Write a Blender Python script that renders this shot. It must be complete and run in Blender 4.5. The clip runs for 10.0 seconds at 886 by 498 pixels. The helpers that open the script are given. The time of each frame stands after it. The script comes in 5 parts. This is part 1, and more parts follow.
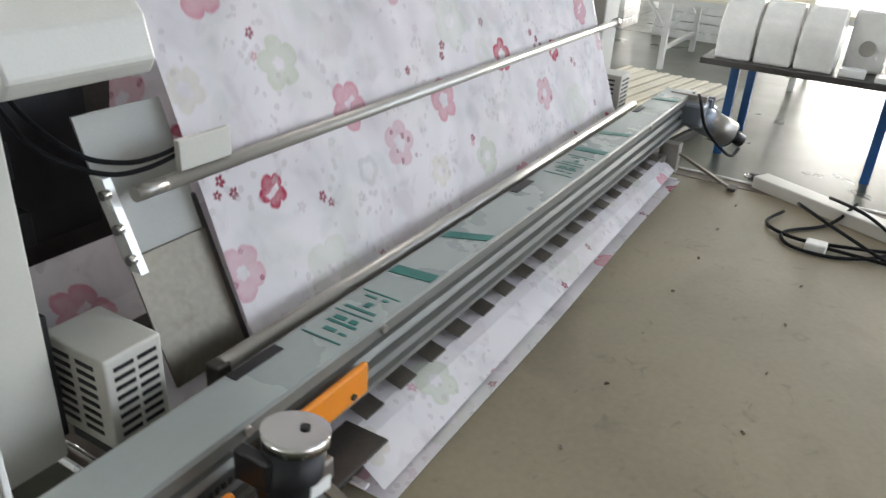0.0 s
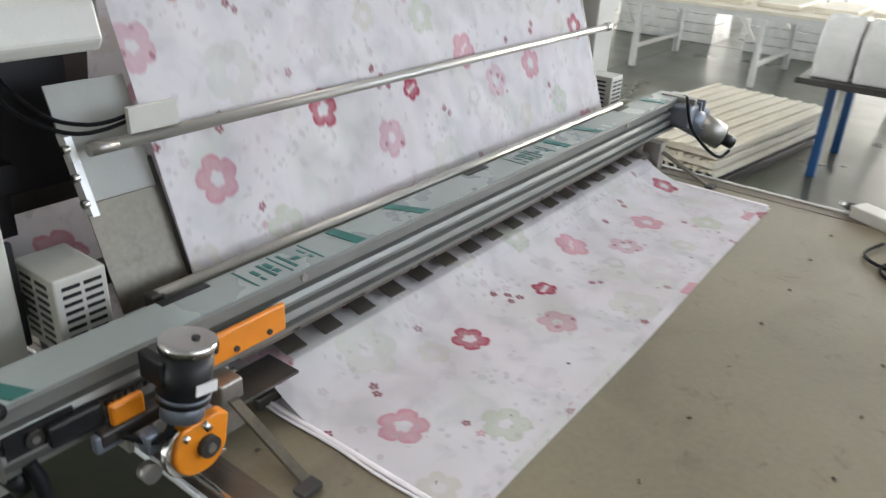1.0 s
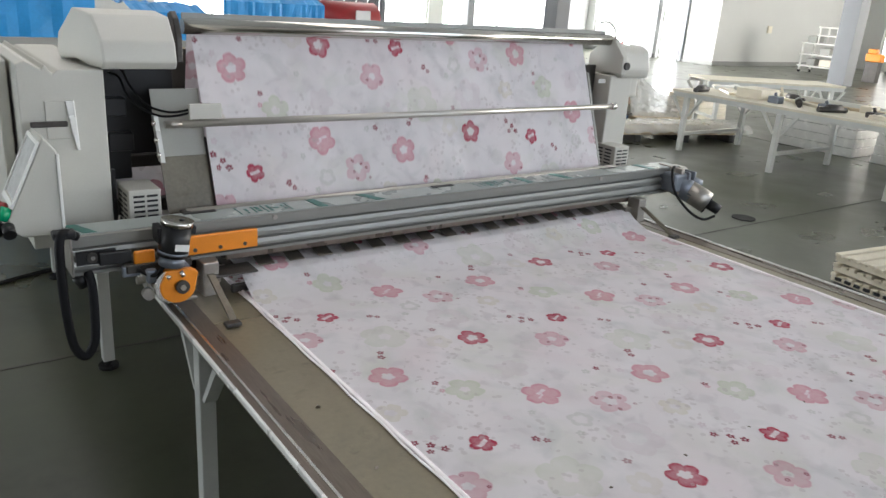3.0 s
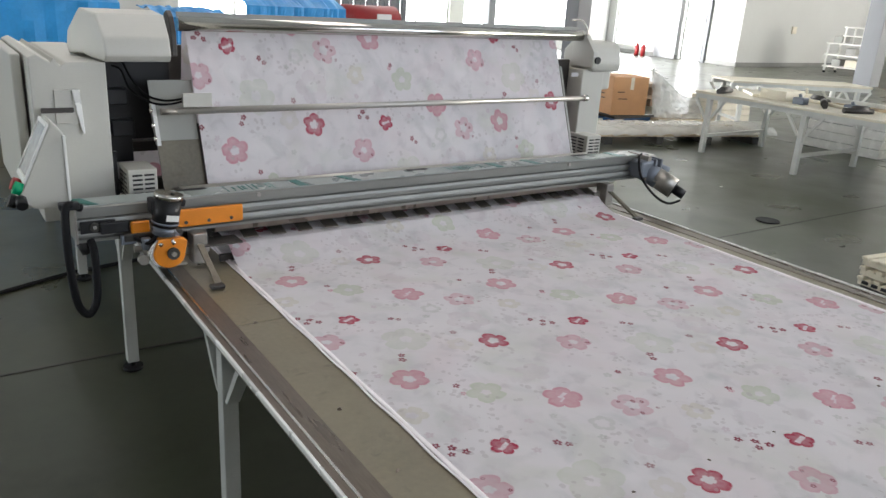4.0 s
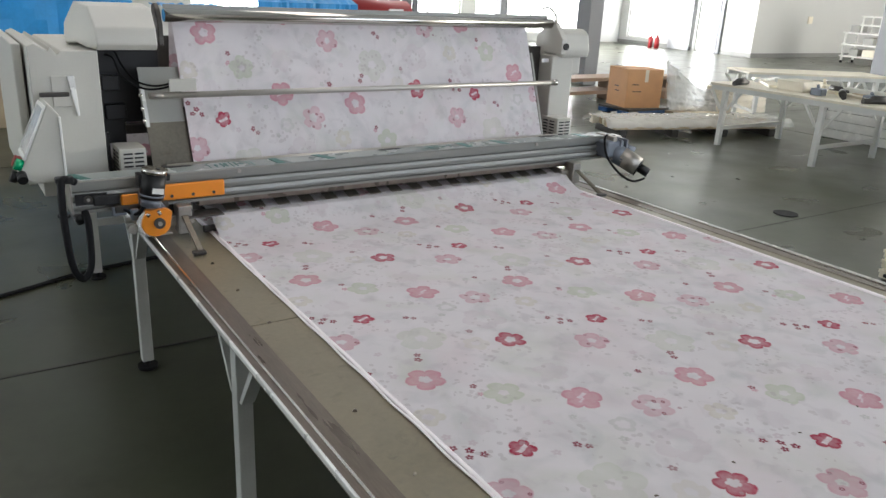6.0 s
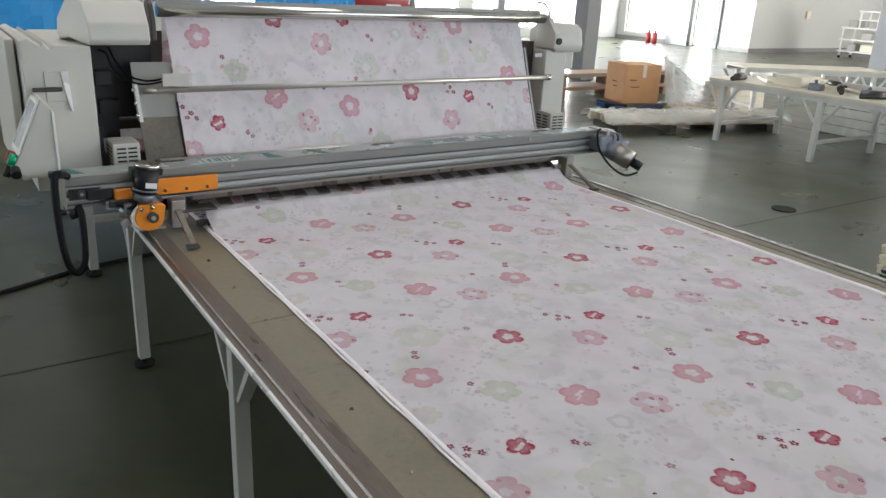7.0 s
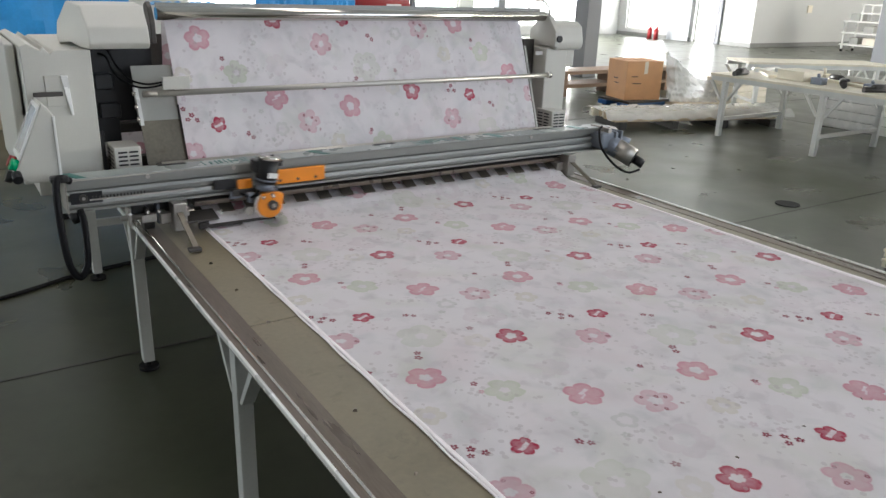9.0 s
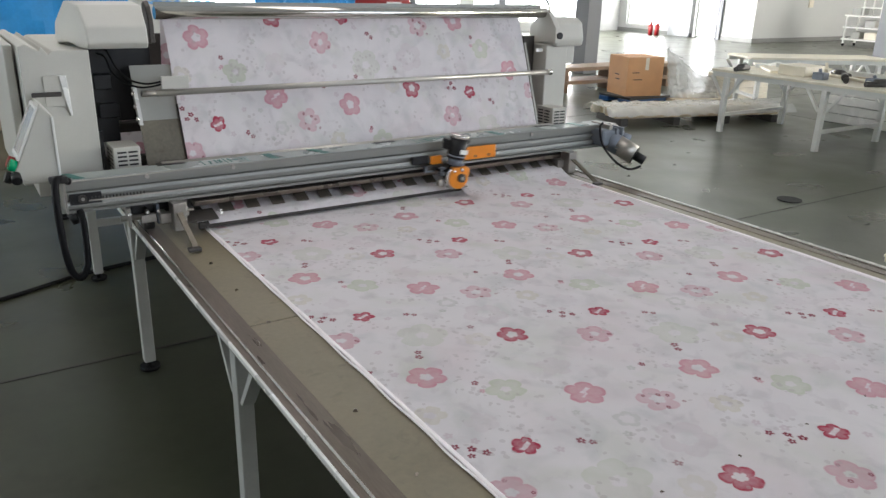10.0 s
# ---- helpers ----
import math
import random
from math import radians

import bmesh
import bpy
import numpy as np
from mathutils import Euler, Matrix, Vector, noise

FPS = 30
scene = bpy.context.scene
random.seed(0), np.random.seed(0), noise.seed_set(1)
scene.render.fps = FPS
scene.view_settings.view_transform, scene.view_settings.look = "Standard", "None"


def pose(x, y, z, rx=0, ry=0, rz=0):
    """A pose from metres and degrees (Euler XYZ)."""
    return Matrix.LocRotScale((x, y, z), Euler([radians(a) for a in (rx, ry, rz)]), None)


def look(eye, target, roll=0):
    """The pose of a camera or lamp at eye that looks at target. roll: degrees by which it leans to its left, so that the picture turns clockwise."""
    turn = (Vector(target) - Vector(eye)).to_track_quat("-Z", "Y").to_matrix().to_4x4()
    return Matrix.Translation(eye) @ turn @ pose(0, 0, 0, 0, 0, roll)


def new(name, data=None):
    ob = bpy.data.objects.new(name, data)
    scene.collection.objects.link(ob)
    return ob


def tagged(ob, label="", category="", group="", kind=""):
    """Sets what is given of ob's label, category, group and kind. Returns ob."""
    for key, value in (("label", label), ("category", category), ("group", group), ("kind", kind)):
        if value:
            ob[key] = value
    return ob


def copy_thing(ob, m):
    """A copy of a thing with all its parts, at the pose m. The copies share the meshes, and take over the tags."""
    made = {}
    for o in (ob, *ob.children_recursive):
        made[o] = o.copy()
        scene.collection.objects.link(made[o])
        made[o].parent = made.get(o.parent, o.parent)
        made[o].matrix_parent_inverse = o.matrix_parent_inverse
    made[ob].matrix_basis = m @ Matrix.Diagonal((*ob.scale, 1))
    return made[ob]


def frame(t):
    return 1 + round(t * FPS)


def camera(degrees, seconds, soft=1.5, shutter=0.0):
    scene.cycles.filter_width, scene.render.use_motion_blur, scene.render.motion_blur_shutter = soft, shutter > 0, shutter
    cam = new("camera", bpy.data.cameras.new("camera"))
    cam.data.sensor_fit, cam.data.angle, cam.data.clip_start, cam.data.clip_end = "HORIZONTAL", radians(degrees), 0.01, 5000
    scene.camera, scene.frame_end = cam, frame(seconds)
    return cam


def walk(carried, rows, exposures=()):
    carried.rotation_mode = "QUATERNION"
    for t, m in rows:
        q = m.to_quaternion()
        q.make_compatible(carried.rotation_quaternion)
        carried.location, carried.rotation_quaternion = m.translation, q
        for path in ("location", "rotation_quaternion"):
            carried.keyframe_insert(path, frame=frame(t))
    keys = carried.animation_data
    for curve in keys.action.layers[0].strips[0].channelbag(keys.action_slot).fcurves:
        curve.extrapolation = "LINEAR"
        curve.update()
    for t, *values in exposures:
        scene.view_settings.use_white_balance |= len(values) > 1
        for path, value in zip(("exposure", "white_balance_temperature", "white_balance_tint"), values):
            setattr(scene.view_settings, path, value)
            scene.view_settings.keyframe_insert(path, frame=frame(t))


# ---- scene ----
cam = camera(60.7, 10.0, soft=1.45, shutter=0.5)
PATH = [
    (0, (-0.562, -1.641, 1.745), (0.993, -0.741, 0.865), 3.4),
    (0.5, (-0.565, -1.628, 1.754), (0.963, -0.692, 0.866), 3.8),
    (1, (-0.566, -1.618, 1.766), (0.887, -0.552, 0.9), 3.1),
    (1.5, (-0.573, -1.616, 1.764), (0.778, -0.384, 0.954), 3.4),
    (2, (-0.58, -1.603, 1.763), (0.684, -0.24, 1.023), 3.9),
    (2.5, (-0.597, -1.588, 1.769), (0.578, -0.115, 1.1), 4.4),
    (4, (-0.604, -1.587, 1.77), (0.481, -0.033, 1.13), 3.7),
    (4.5, (-0.603, -1.576, 1.769), (0.454, -0.007, 1.119), 3.9),
    (5, (-0.595, -1.569, 1.767), (0.455, 0.002, 1.11), 3.3),
    (5.5, (-0.593, -1.56, 1.767), (0.459, 0.011, 1.116), 3.0),
    (7, (-0.58, -1.546, 1.766), (0.476, 0.017, 1.101), 2.9),
    (7.5, (-0.58, -1.54, 1.766), (0.476, 0.023, 1.101), 2.7),
    (8, (-0.576, -1.536, 1.766), (0.466, 0.035, 1.099), 2.5),
    (8.5, (-0.573, -1.544, 1.768), (0.47, 0.03, 1.108), 2.2),
    (9, (-0.573, -1.544, 1.767), (0.475, 0.024, 1.099), 2.1),
    (9.5, (-0.567, -1.543, 1.768), (0.475, 0.026, 1.095), 1.8),
    (10, (-0.563, -1.538, 1.767), (0.479, 0.03, 1.093), 1.7),
]
walk(cam, [(t, look(eye, target, roll)) for t, eye, target, roll in PATH], [(0, 0.60), (0.5, 0.64), (1.2, 0.58), (2, 0.38), (2.5, 0.28), (4, 0.13), (6, 0.08), (10, 0.07)])

# ---- world and large lights ----
world = bpy.data.worlds.new("world")
scene.world = world
world.use_nodes = True
wn = world.node_tree.nodes
sky = wn.new("ShaderNodeTexSky")
sky.sky_type, sky.sun_disc = "NISHITA", False
sky.sun_elevation, sky.sun_rotation = radians(48), radians(60)
world.node_tree.links.new(sky.outputs[0], wn["Background"].inputs[0])
wn["Background"].inputs[1].default_value = 0.15


def window_lamp(name, eye, target, w, h, watts, color=(0.985, 0.985, 0.99)):
    """Daylight as from one row of windows; some rows are unseen and added as fill."""
    lamp = new(name, bpy.data.lights.new(name, "AREA"))
    lamp.data.shape, lamp.data.size, lamp.data.size_y = "RECTANGLE", w, h
    lamp.data.energy, lamp.data.color = watts, color
    lamp.matrix_world = look(eye, target)
    return lamp


window_lamp("daylight_north", (11.5, 20.7, 1.8), (9, 0, 0.6), 16, 2.6, 5600)
window_lamp("daylight_east", (30.6, -3.0, 2.6), (0, 0.5, 0.7), 16, 4.2, 3700, (1.0, 0.96, 0.90))
# Fill from behind the camera: this window row is unseen and added.
window_lamp("daylight_south", (6, -11.6, 3.6), (4, 3, 0.5), 18, 4.0, 500, (0.78, 0.95, 1.22))
# Fill from an unseen window row, added to brighten the floor at left.
window_lamp("daylight_west", (-11.7, 7, 2.0), (0, 5.5, 0.3), 12, 2.4, 780, (0.88, 0.96, 1.04))
# Fill from above through an unseen roof opening, added to brighten the table.
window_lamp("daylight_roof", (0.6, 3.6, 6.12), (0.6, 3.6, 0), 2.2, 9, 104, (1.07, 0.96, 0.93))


# ---- materials ----
def socket(node, name, value):
    node.inputs[name].default_value = value


def mat(name, color, rough=0.5, metal=0.0, vary=0.12, scale=6.0, fine=90.0, bump=0.15, spec=0.5, stretch=(1, 1, 1), per_object=0.0):
    """A plain surface with stains, grain and fine relief at two scales, in metres."""
    m = bpy.data.materials.new(name)
    m.use_nodes = True
    t = m.node_tree
    n, link = t.nodes, t.links.new
    b = n["Principled BSDF"]
    socket(b, "Roughness", rough), socket(b, "Metallic", metal), socket(b, "Specular IOR Level", spec)
    co = n.new("ShaderNodeTexCoord")
    mp = n.new("ShaderNodeMapping")
    socket(mp, "Scale", stretch)
    link(co.outputs["Object"], mp.inputs[0])
    big, small = n.new("ShaderNodeTexNoise"), n.new("ShaderNodeTexNoise")
    socket(big, "Scale", scale), socket(big, "Detail", 5), socket(small, "Scale", fine), socket(small, "Detail", 3)
    link(mp.outputs[0], big.inputs[0]), link(mp.outputs[0], small.inputs[0])
    add = n.new("ShaderNodeMath")
    add.operation = "MULTIPLY_ADD"
    link(big.outputs[0], add.inputs[0])
    socket(add, 1, 0.7)
    half = n.new("ShaderNodeMath")
    half.operation = "MULTIPLY"
    link(small.outputs[0], half.inputs[0])
    socket(half, 1, 0.3)
    link(half.outputs[0], add.inputs[2])
    r = n.new("ShaderNodeValToRGB")
    r.color_ramp.elements[0].position, r.color_ramp.elements[1].position = 0.3, 0.7
    r.color_ramp.elements[0].color = (*[c * (1 - vary) for c in color], 1)
    r.color_ramp.elements[1].color = (*[min(1, c * (1 + vary)) for c in color], 1)
    link(add.outputs[0], r.inputs[0])
    out = r.outputs[0]
    if per_object:
        info, hsv, mr = n.new("ShaderNodeObjectInfo"), n.new("ShaderNodeHueSaturation"), n.new("ShaderNodeMapRange")
        socket(mr, "To Min", 1 - per_object), socket(mr, "To Max", 1 + per_object)
        link(info.outputs["Random"], mr.inputs[0]), link(mr.outputs[0], hsv.inputs["Value"]), link(out, hsv.inputs["Color"])
        out = hsv.outputs[0]
    link(out, b.inputs["Base Color"])
    rr = n.new("ShaderNodeMapRange")
    socket(rr, "To Min", max(0.02, rough - 0.12)), socket(rr, "To Max", min(1, rough + 0.12))
    link(big.outputs[0], rr.inputs[0]), link(rr.outputs[0], b.inputs["Roughness"])
    if bump:
        bp = n.new("ShaderNodeBump")
        socket(bp, "Strength", bump), socket(bp, "Distance", 0.002)
        link(small.outputs[0], bp.inputs["Height"]), link(bp.outputs[0], b.inputs["Normal"])
    return m


def glow(name, color, strength):
    m = bpy.data.materials.new(name)
    m.use_nodes = True
    b = m.node_tree.nodes["Principled BSDF"]
    socket(b, "Base Color", (*color, 1)), socket(b, "Emission Color", (*color, 1)), socket(b, "Emission Strength", strength)
    return m


def film_mat(name, color=(0.9, 0.92, 0.93), alpha=0.25, rough=0.12):
    """Clear plastic film."""
    m = mat(name, color, rough, 0, 0.05, 3, 25, 0.9)
    socket(m.node_tree.nodes["Principled BSDF"], "Alpha", alpha)
    return m


PAINT = mat("beige_machine_paint", (0.54, 0.53, 0.48), 0.40, 0, 0.05, 5, 220, 0.12)
PAINT_DARK = mat("grey_machine_paint", (0.33, 0.33, 0.30), 0.45, 0, 0.07, 5, 200, 0.12)
ALU = mat("extruded_aluminium", (0.22, 0.22, 0.205), 0.42, 0.55, 0.08, 3, 160, 0.1, stretch=(0.15, 1, 1))
CHROME = mat("polished_steel", (0.62, 0.60, 0.56), 0.16, 1.0, 0.06, 4, 120, 0.05, stretch=(0.2, 1, 1))
TUBE = mat("satin_tube", (0.50, 0.48, 0.44), 0.34, 0.55, 0.06, 5, 150, 0.06)
SCREEN = mat("panel_film", (0.66, 0.68, 0.68), 0.14, 0, 0.12, 30, 90, 0.2)
STEEL = mat("worn_steel", (0.34, 0.32, 0.29), 0.38, 0.8, 0.2, 9, 130, 0.2)
DARK_STEEL = mat("dark_steel", (0.06, 0.055, 0.05), 0.45, 0.5, 0.3, 12, 150, 0.2)
TAN_PLATE = mat("zinc_plate", (0.145, 0.128, 0.098), 0.4, 0.4, 0.30, 7, 90, 0.1)
FILM = mat("pale_green_film", (0.315, 0.35, 0.338), 0.28, 0, 0.06, 4, 60, 0.1)
TAPE = mat("green_tape", (0.012, 0.13, 0.11), 0.4, 0, 0.1, 20, 200, 0.1)
BLACK = mat("black_plastic", (0.013, 0.013, 0.014), 0.42, 0, 0.2, 20, 250, 0.15, spec=0.35)
RUBBER = mat("black_rubber", (0.008, 0.008, 0.009), 0.55, 0, 0.2, 20, 250, 0.2, spec=0.15)
TRIM = mat("bright_edge_trim", (0.78, 0.78, 0.76), 0.28, 0.25, 0.08, 6, 120, 0.05)
# Whiter than the cloth: the curled edge's bright glow is put into the colour.
LIT_EDGE = mat("lit_cotton_edge", (0.93, 0.88, 0.90), 0.8, 0, 0.05, 30, 200, 0.3)
ORANGE = mat("orange_paint", (0.78, 0.25, 0.012), 0.35, 0, 0.1, 14, 200, 0.1)
CAST = mat("cast_aluminium", (0.18, 0.20, 0.235), 0.45, 0.5, 0.12, 20, 200, 0.25)
FINGER = mat("dull_spring_steel", (0.19, 0.17, 0.145), 0.33, 0.8, 0.2, 12, 120, 0.1)
LABEL = mat("white_label", (0.75, 0.75, 0.72), 0.5, 0, 0.05, 20, 200, 0.05)
LAMINATE = mat("tan_laminate", (0.215, 0.183, 0.122), 0.32, 0, 0.2, 2.3, 60, 0.1, spec=0.6)
RAIL = mat("table_steel_rail", (0.16, 0.13, 0.105), 0.3, 0.55, 0.3, 5, 80, 0.12, stretch=(3, 0.3, 1))
WHITE_STEEL = mat("white_painted_steel", (0.62, 0.62, 0.58), 0.4, 0, 0.08, 6, 150, 0.1)
# Darker copy of the white steel: shade under the table is in the colour.
SHADED_STEEL = mat("shaded_white_steel", (0.43, 0.44, 0.42), 0.42, 0, 0.10, 6, 150, 0.1)
WALL = mat("white_wall_paint", (0.52, 0.52, 0.50), 0.7, 0, 0.04, 0.8, 40, 0.1)
DOOR = mat("grey_door_paint", (0.36, 0.37, 0.38), 0.5, 0, 0.04, 2, 60, 0.1)
CEIL = mat("ceiling_sheet", (0.6, 0.62, 0.62), 0.7, 0, 0.05, 0.6, 30, 0.1)
SKIRT = mat("grey_skirting", (0.22, 0.22, 0.21), 0.6, 0, 0.1, 3, 60, 0.1)
COLUMN = mat("grey_column_paint", (0.16, 0.165, 0.175), 0.5, 0, 0.06, 2, 60, 0.1)
BLUE = mat("blue_steel_paint", (0.012, 0.075, 0.22), 0.4, 0, 0.12, 8, 150, 0.1)
CARDBOARD = mat("cardboard", (0.60, 0.32, 0.15), 0.75, 0, 0.08, 6, 90, 0.2)
BROWN = mat("brown_plank", (0.20, 0.125, 0.075), 0.6, 0, 0.22, 5, 60, 0.3, stretch=(0.2, 1, 1), per_object=0.12)
PALLET = mat("pale_wood", (0.46, 0.37, 0.25), 0.6, 0, 0.2, 5, 60, 0.3, stretch=(0.2, 1, 1), per_object=0.12)
TRAY = mat("cream_board", (0.72, 0.66, 0.53), 0.5, 0, 0.1, 6, 90, 0.2)
TARP = mat("blue_tarp", (0.02, 0.27, 0.62), 0.45, 0, 0.15, 3, 30, 0.4)
RED = mat("red_enamel", (0.27, 0.012, 0.014), 0.35, 0, 0.12, 8, 120, 0.1)
WRAP = mat("white_wrap", (0.70, 0.69, 0.65), 0.25, 0, 0.08, 8, 40, 0.6)
PLASTIC = film_mat("clear_film", (0.95, 0.94, 0.90), 0.42, 0.08)
DAY = glow("daylight", (0.97, 0.98, 1.0), 9.0)
EAST_DAY = glow("east_daylight", (1.0, 0.98, 0.95), 3.0)
# Faint glow for the unseen south and west panes, added to brighten the hall.
FILL_DAY = glow("fill_daylight", (0.97, 0.98, 1.0), 0.9)
# Weak glow for the added roof pane.
ROOF_FILL = glow("roof_fill_glow", (0.97, 0.98, 1.0), 0.5)
GREEN_LENS = mat("green_button", (0.0, 0.35, 0.15), 0.25, 0, 0.1, 30, 200, 0.05)


def floor_mat():
    """Green-grey sealed concrete with worn paths and joints."""
    m = mat("sealed_concrete", (0.048, 0.050, 0.032), 0.32, 0, 0.32, 0.55, 14, 0.12, spec=0.42)
    t = m.node_tree
    n, link = t.nodes, t.links.new
    b = n["Principled BSDF"]
    src = b.inputs["Base Color"].links[0].from_socket
    big = n.new("ShaderNodeTexNoise")
    socket(big, "Scale", 0.9), socket(big, "Detail", 6), socket(big, "Distortion", 0.6)
    link(n["Texture Coordinate"].outputs["Object"], big.inputs[0])
    ramp = n.new("ShaderNodeValToRGB")
    ramp.color_ramp.elements[0].position, ramp.color_ramp.elements[1].position = 0.42, 0.72
    link(big.outputs[0], ramp.inputs[0])
    mix = n.new("ShaderNodeMix")
    mix.data_type, mix.blend_type = "RGBA", "MIX"
    link(ramp.outputs[0], mix.inputs[0]), link(src, mix.inputs[6])
    mix.inputs[7].default_value = (0.074, 0.079, 0.052, 1)
    link(mix.outputs[2], b.inputs["Base Color"])
    wear, spread = n.new("ShaderNodeTexNoise"), n.new("ShaderNodeMapRange")
    socket(wear, "Scale", 1.7), socket(wear, "Detail", 8), socket(wear, "Distortion", 0.2)
    socket(spread, "From Min", 0.3), socket(spread, "From Max", 0.7), socket(spread, "To Min", 0.26), socket(spread, "To Max", 0.36)
    link(n["Texture Coordinate"].outputs["Object"], wear.inputs[0]), link(wear.outputs[0], spread.inputs[0]), link(spread.outputs[0], b.inputs["Roughness"])
    return m


FLOOR = floor_mat()


def stained(m, scale, lo, hi, tint, amount):
    """Adds soft old stains of one tint over a surface."""
    n, link = m.node_tree.nodes, m.node_tree.links.new
    b = n["Principled BSDF"]
    src = b.inputs["Base Color"].links[0].from_socket
    tex, span, mix = n.new("ShaderNodeTexNoise"), n.new("ShaderNodeMapRange"), n.new("ShaderNodeMix")
    socket(tex, "Scale", scale), socket(tex, "Detail", 6), socket(tex, "Distortion", 0.8)
    socket(span, "From Min", lo), socket(span, "From Max", hi), socket(span, "To Max", amount)
    mix.data_type = "RGBA"
    link(n["Texture Coordinate"].outputs["Object"], tex.inputs[0]), link(tex.outputs[0], span.inputs[0]), link(span.outputs[0], mix.inputs[0])
    link(src, mix.inputs[6]), link(mix.outputs[2], b.inputs["Base Color"])
    mix.inputs[7].default_value = (*tint, 1)


stained(LAMINATE, 3.3, 0.52, 0.74, (0.13, 0.105, 0.065), 0.6)
stained(LAMINATE, 19.0, 0.62, 0.72, (0.10, 0.08, 0.05), 0.45)
stained(TAN_PLATE, 14.0, 0.55, 0.70, (0.08, 0.065, 0.045), 0.6)
stained(FLOOR, 1.3, 0.5, 0.75, (0.058, 0.070, 0.040), 0.7)


# ---- mesh helpers ----
def box(bm, x0, x1, y0, y1, z0, z1, bevel=0.0, m=None):
    vs = [bm.verts.new((x, y, z)) for x in (x0, x1) for y in (y0, y1) for z in (z0, z1)]
    fs = [bm.faces.new([vs[i] for i in f]) for f in ((0, 1, 3, 2), (4, 6, 7, 5), (0, 4, 5, 1), (2, 3, 7, 6), (0, 2, 6, 4), (1, 5, 7, 3))]
    if bevel:
        es = list({e for f in fs for e in f.edges})
        got = bmesh.ops.bevel(bm, geom=es, offset=bevel, segments=2, profile=0.5, affect="EDGES")
        vs = list({v for v in got["verts"]} | {v for v in vs if v.is_valid})
    if m is not None:
        bmesh.ops.transform(bm, matrix=m, verts=[v for v in vs if v.is_valid])
    return bm


def rod(bm, p, q, r, r2=None, n=20):
    """A closed cylinder or cone from p to q."""
    p, q = Vector(p), Vector(q)
    r2 = r if r2 is None else r2
    turn = (q - p).to_track_quat("Z", "Y").to_matrix()
    a = [[bm.verts.new(c + turn @ Vector((math.cos(2 * math.pi * i / n) * rr, math.sin(2 * math.pi * i / n) * rr, 0))) for i in range(n)] for c, rr in ((p, r), (q, r2))]
    for i in range(n):
        f = bm.faces.new((a[0][i], a[0][(i + 1) % n], a[1][(i + 1) % n], a[1][i]))
        f.smooth = True
    bm.faces.new(a[0][::-1]), bm.faces.new(a[1])
    return bm


def extrude(bm, outline, axis, a, b, bevel=0.0):
    """A prism: the outline in the two other axes, drawn out along axis ('x', 'y' or 'z') from a to b."""
    def at(u, v, w):
        return {"x": (w, u, v), "y": (u, w, v), "z": (u, v, w)}[axis]
    lo = [bm.verts.new(at(u, v, a)) for u, v in outline]
    hi = [bm.verts.new(at(u, v, b)) for u, v in outline]
    k = len(outline)
    fs = [bm.faces.new(lo[::-1]), bm.faces.new(hi)] + [bm.faces.new((lo[i], lo[(i + 1) % k], hi[(i + 1) % k], hi[i])) for i in range(k)]
    bmesh.ops.recalc_face_normals(bm, faces=fs)
    if bevel:
        bmesh.ops.bevel(bm, geom=list({e for f in fs for e in f.edges}), offset=bevel, segments=2, profile=0.5, affect="EDGES")
    return bm


def tube(bm, pts, r, n=10):
    """A round cable or hose through the points, smoothed."""
    p = [Vector(q) for q in pts]
    fine = []
    for i in range(len(p) - 1):
        a, b, c, d = p[max(i - 1, 0)], p[i], p[i + 1], p[min(i + 2, len(p) - 1)]
        for s in range(6):
            t = s / 6
            fine.append(0.5 * (2 * b + (c - a) * t + (2 * a - 5 * b + 4 * c - d) * t * t + (3 * b - a - 3 * c + d) * t ** 3))
    fine.append(p[-1])
    rings, up = [], Vector((0.21, 0.37, 0.9)).normalized()
    for i, c in enumerate(fine):
        d = (fine[min(i + 1, len(fine) - 1)] - fine[max(i - 1, 0)]).normalized()
        s = d.cross(up).normalized()
        w = s.cross(d)
        up = w
        rings.append([bm.verts.new(c + (s * math.cos(2 * math.pi * k / n) + w * math.sin(2 * math.pi * k / n)) * r) for k in range(n)])
    for a, b in zip(rings, rings[1:]):
        for k in range(n):
            bm.faces.new((a[k], a[(k + 1) % n], b[(k + 1) % n], b[k])).smooth = True
    bm.faces.new(rings[0][::-1]), bm.faces.new(rings[-1])
    return bm


def link_mesh(name, bm, material):
    me = bpy.data.meshes.new(name)
    bm.normal_update()
    bm.to_mesh(me)
    bm.free()
    me.materials.append(material)
    return new(name, me)


def part(name, bm, material, parent, label=""):
    """One mesh object under a thing or under a part."""
    ob = link_mesh(name, bm, material)
    ob.parent = parent
    return tagged(ob, label)


def thing(name, label, category, group="", at=(0, 0, 0)):
    """An Empty at the base of a thing that parents its parts."""
    ob = new(name)
    ob.empty_display_size = 0.1
    ob.location = at
    return tagged(ob, label, category, group)


def setting(name, bm, material, label="", category=""):
    return tagged(link_mesh(name, bm, material), label, category, kind="structure")


def B(*a, **k):
    return box(bmesh.new(), *a, **k)


def R(*a, **k):
    return rod(bmesh.new(), *a, **k)


def shifted(obs, d):
    """Moves the meshes of the parts by d, so that their thing's origin lies at its base."""
    for o in obs:
        o.data.transform(Matrix.Translation(d))


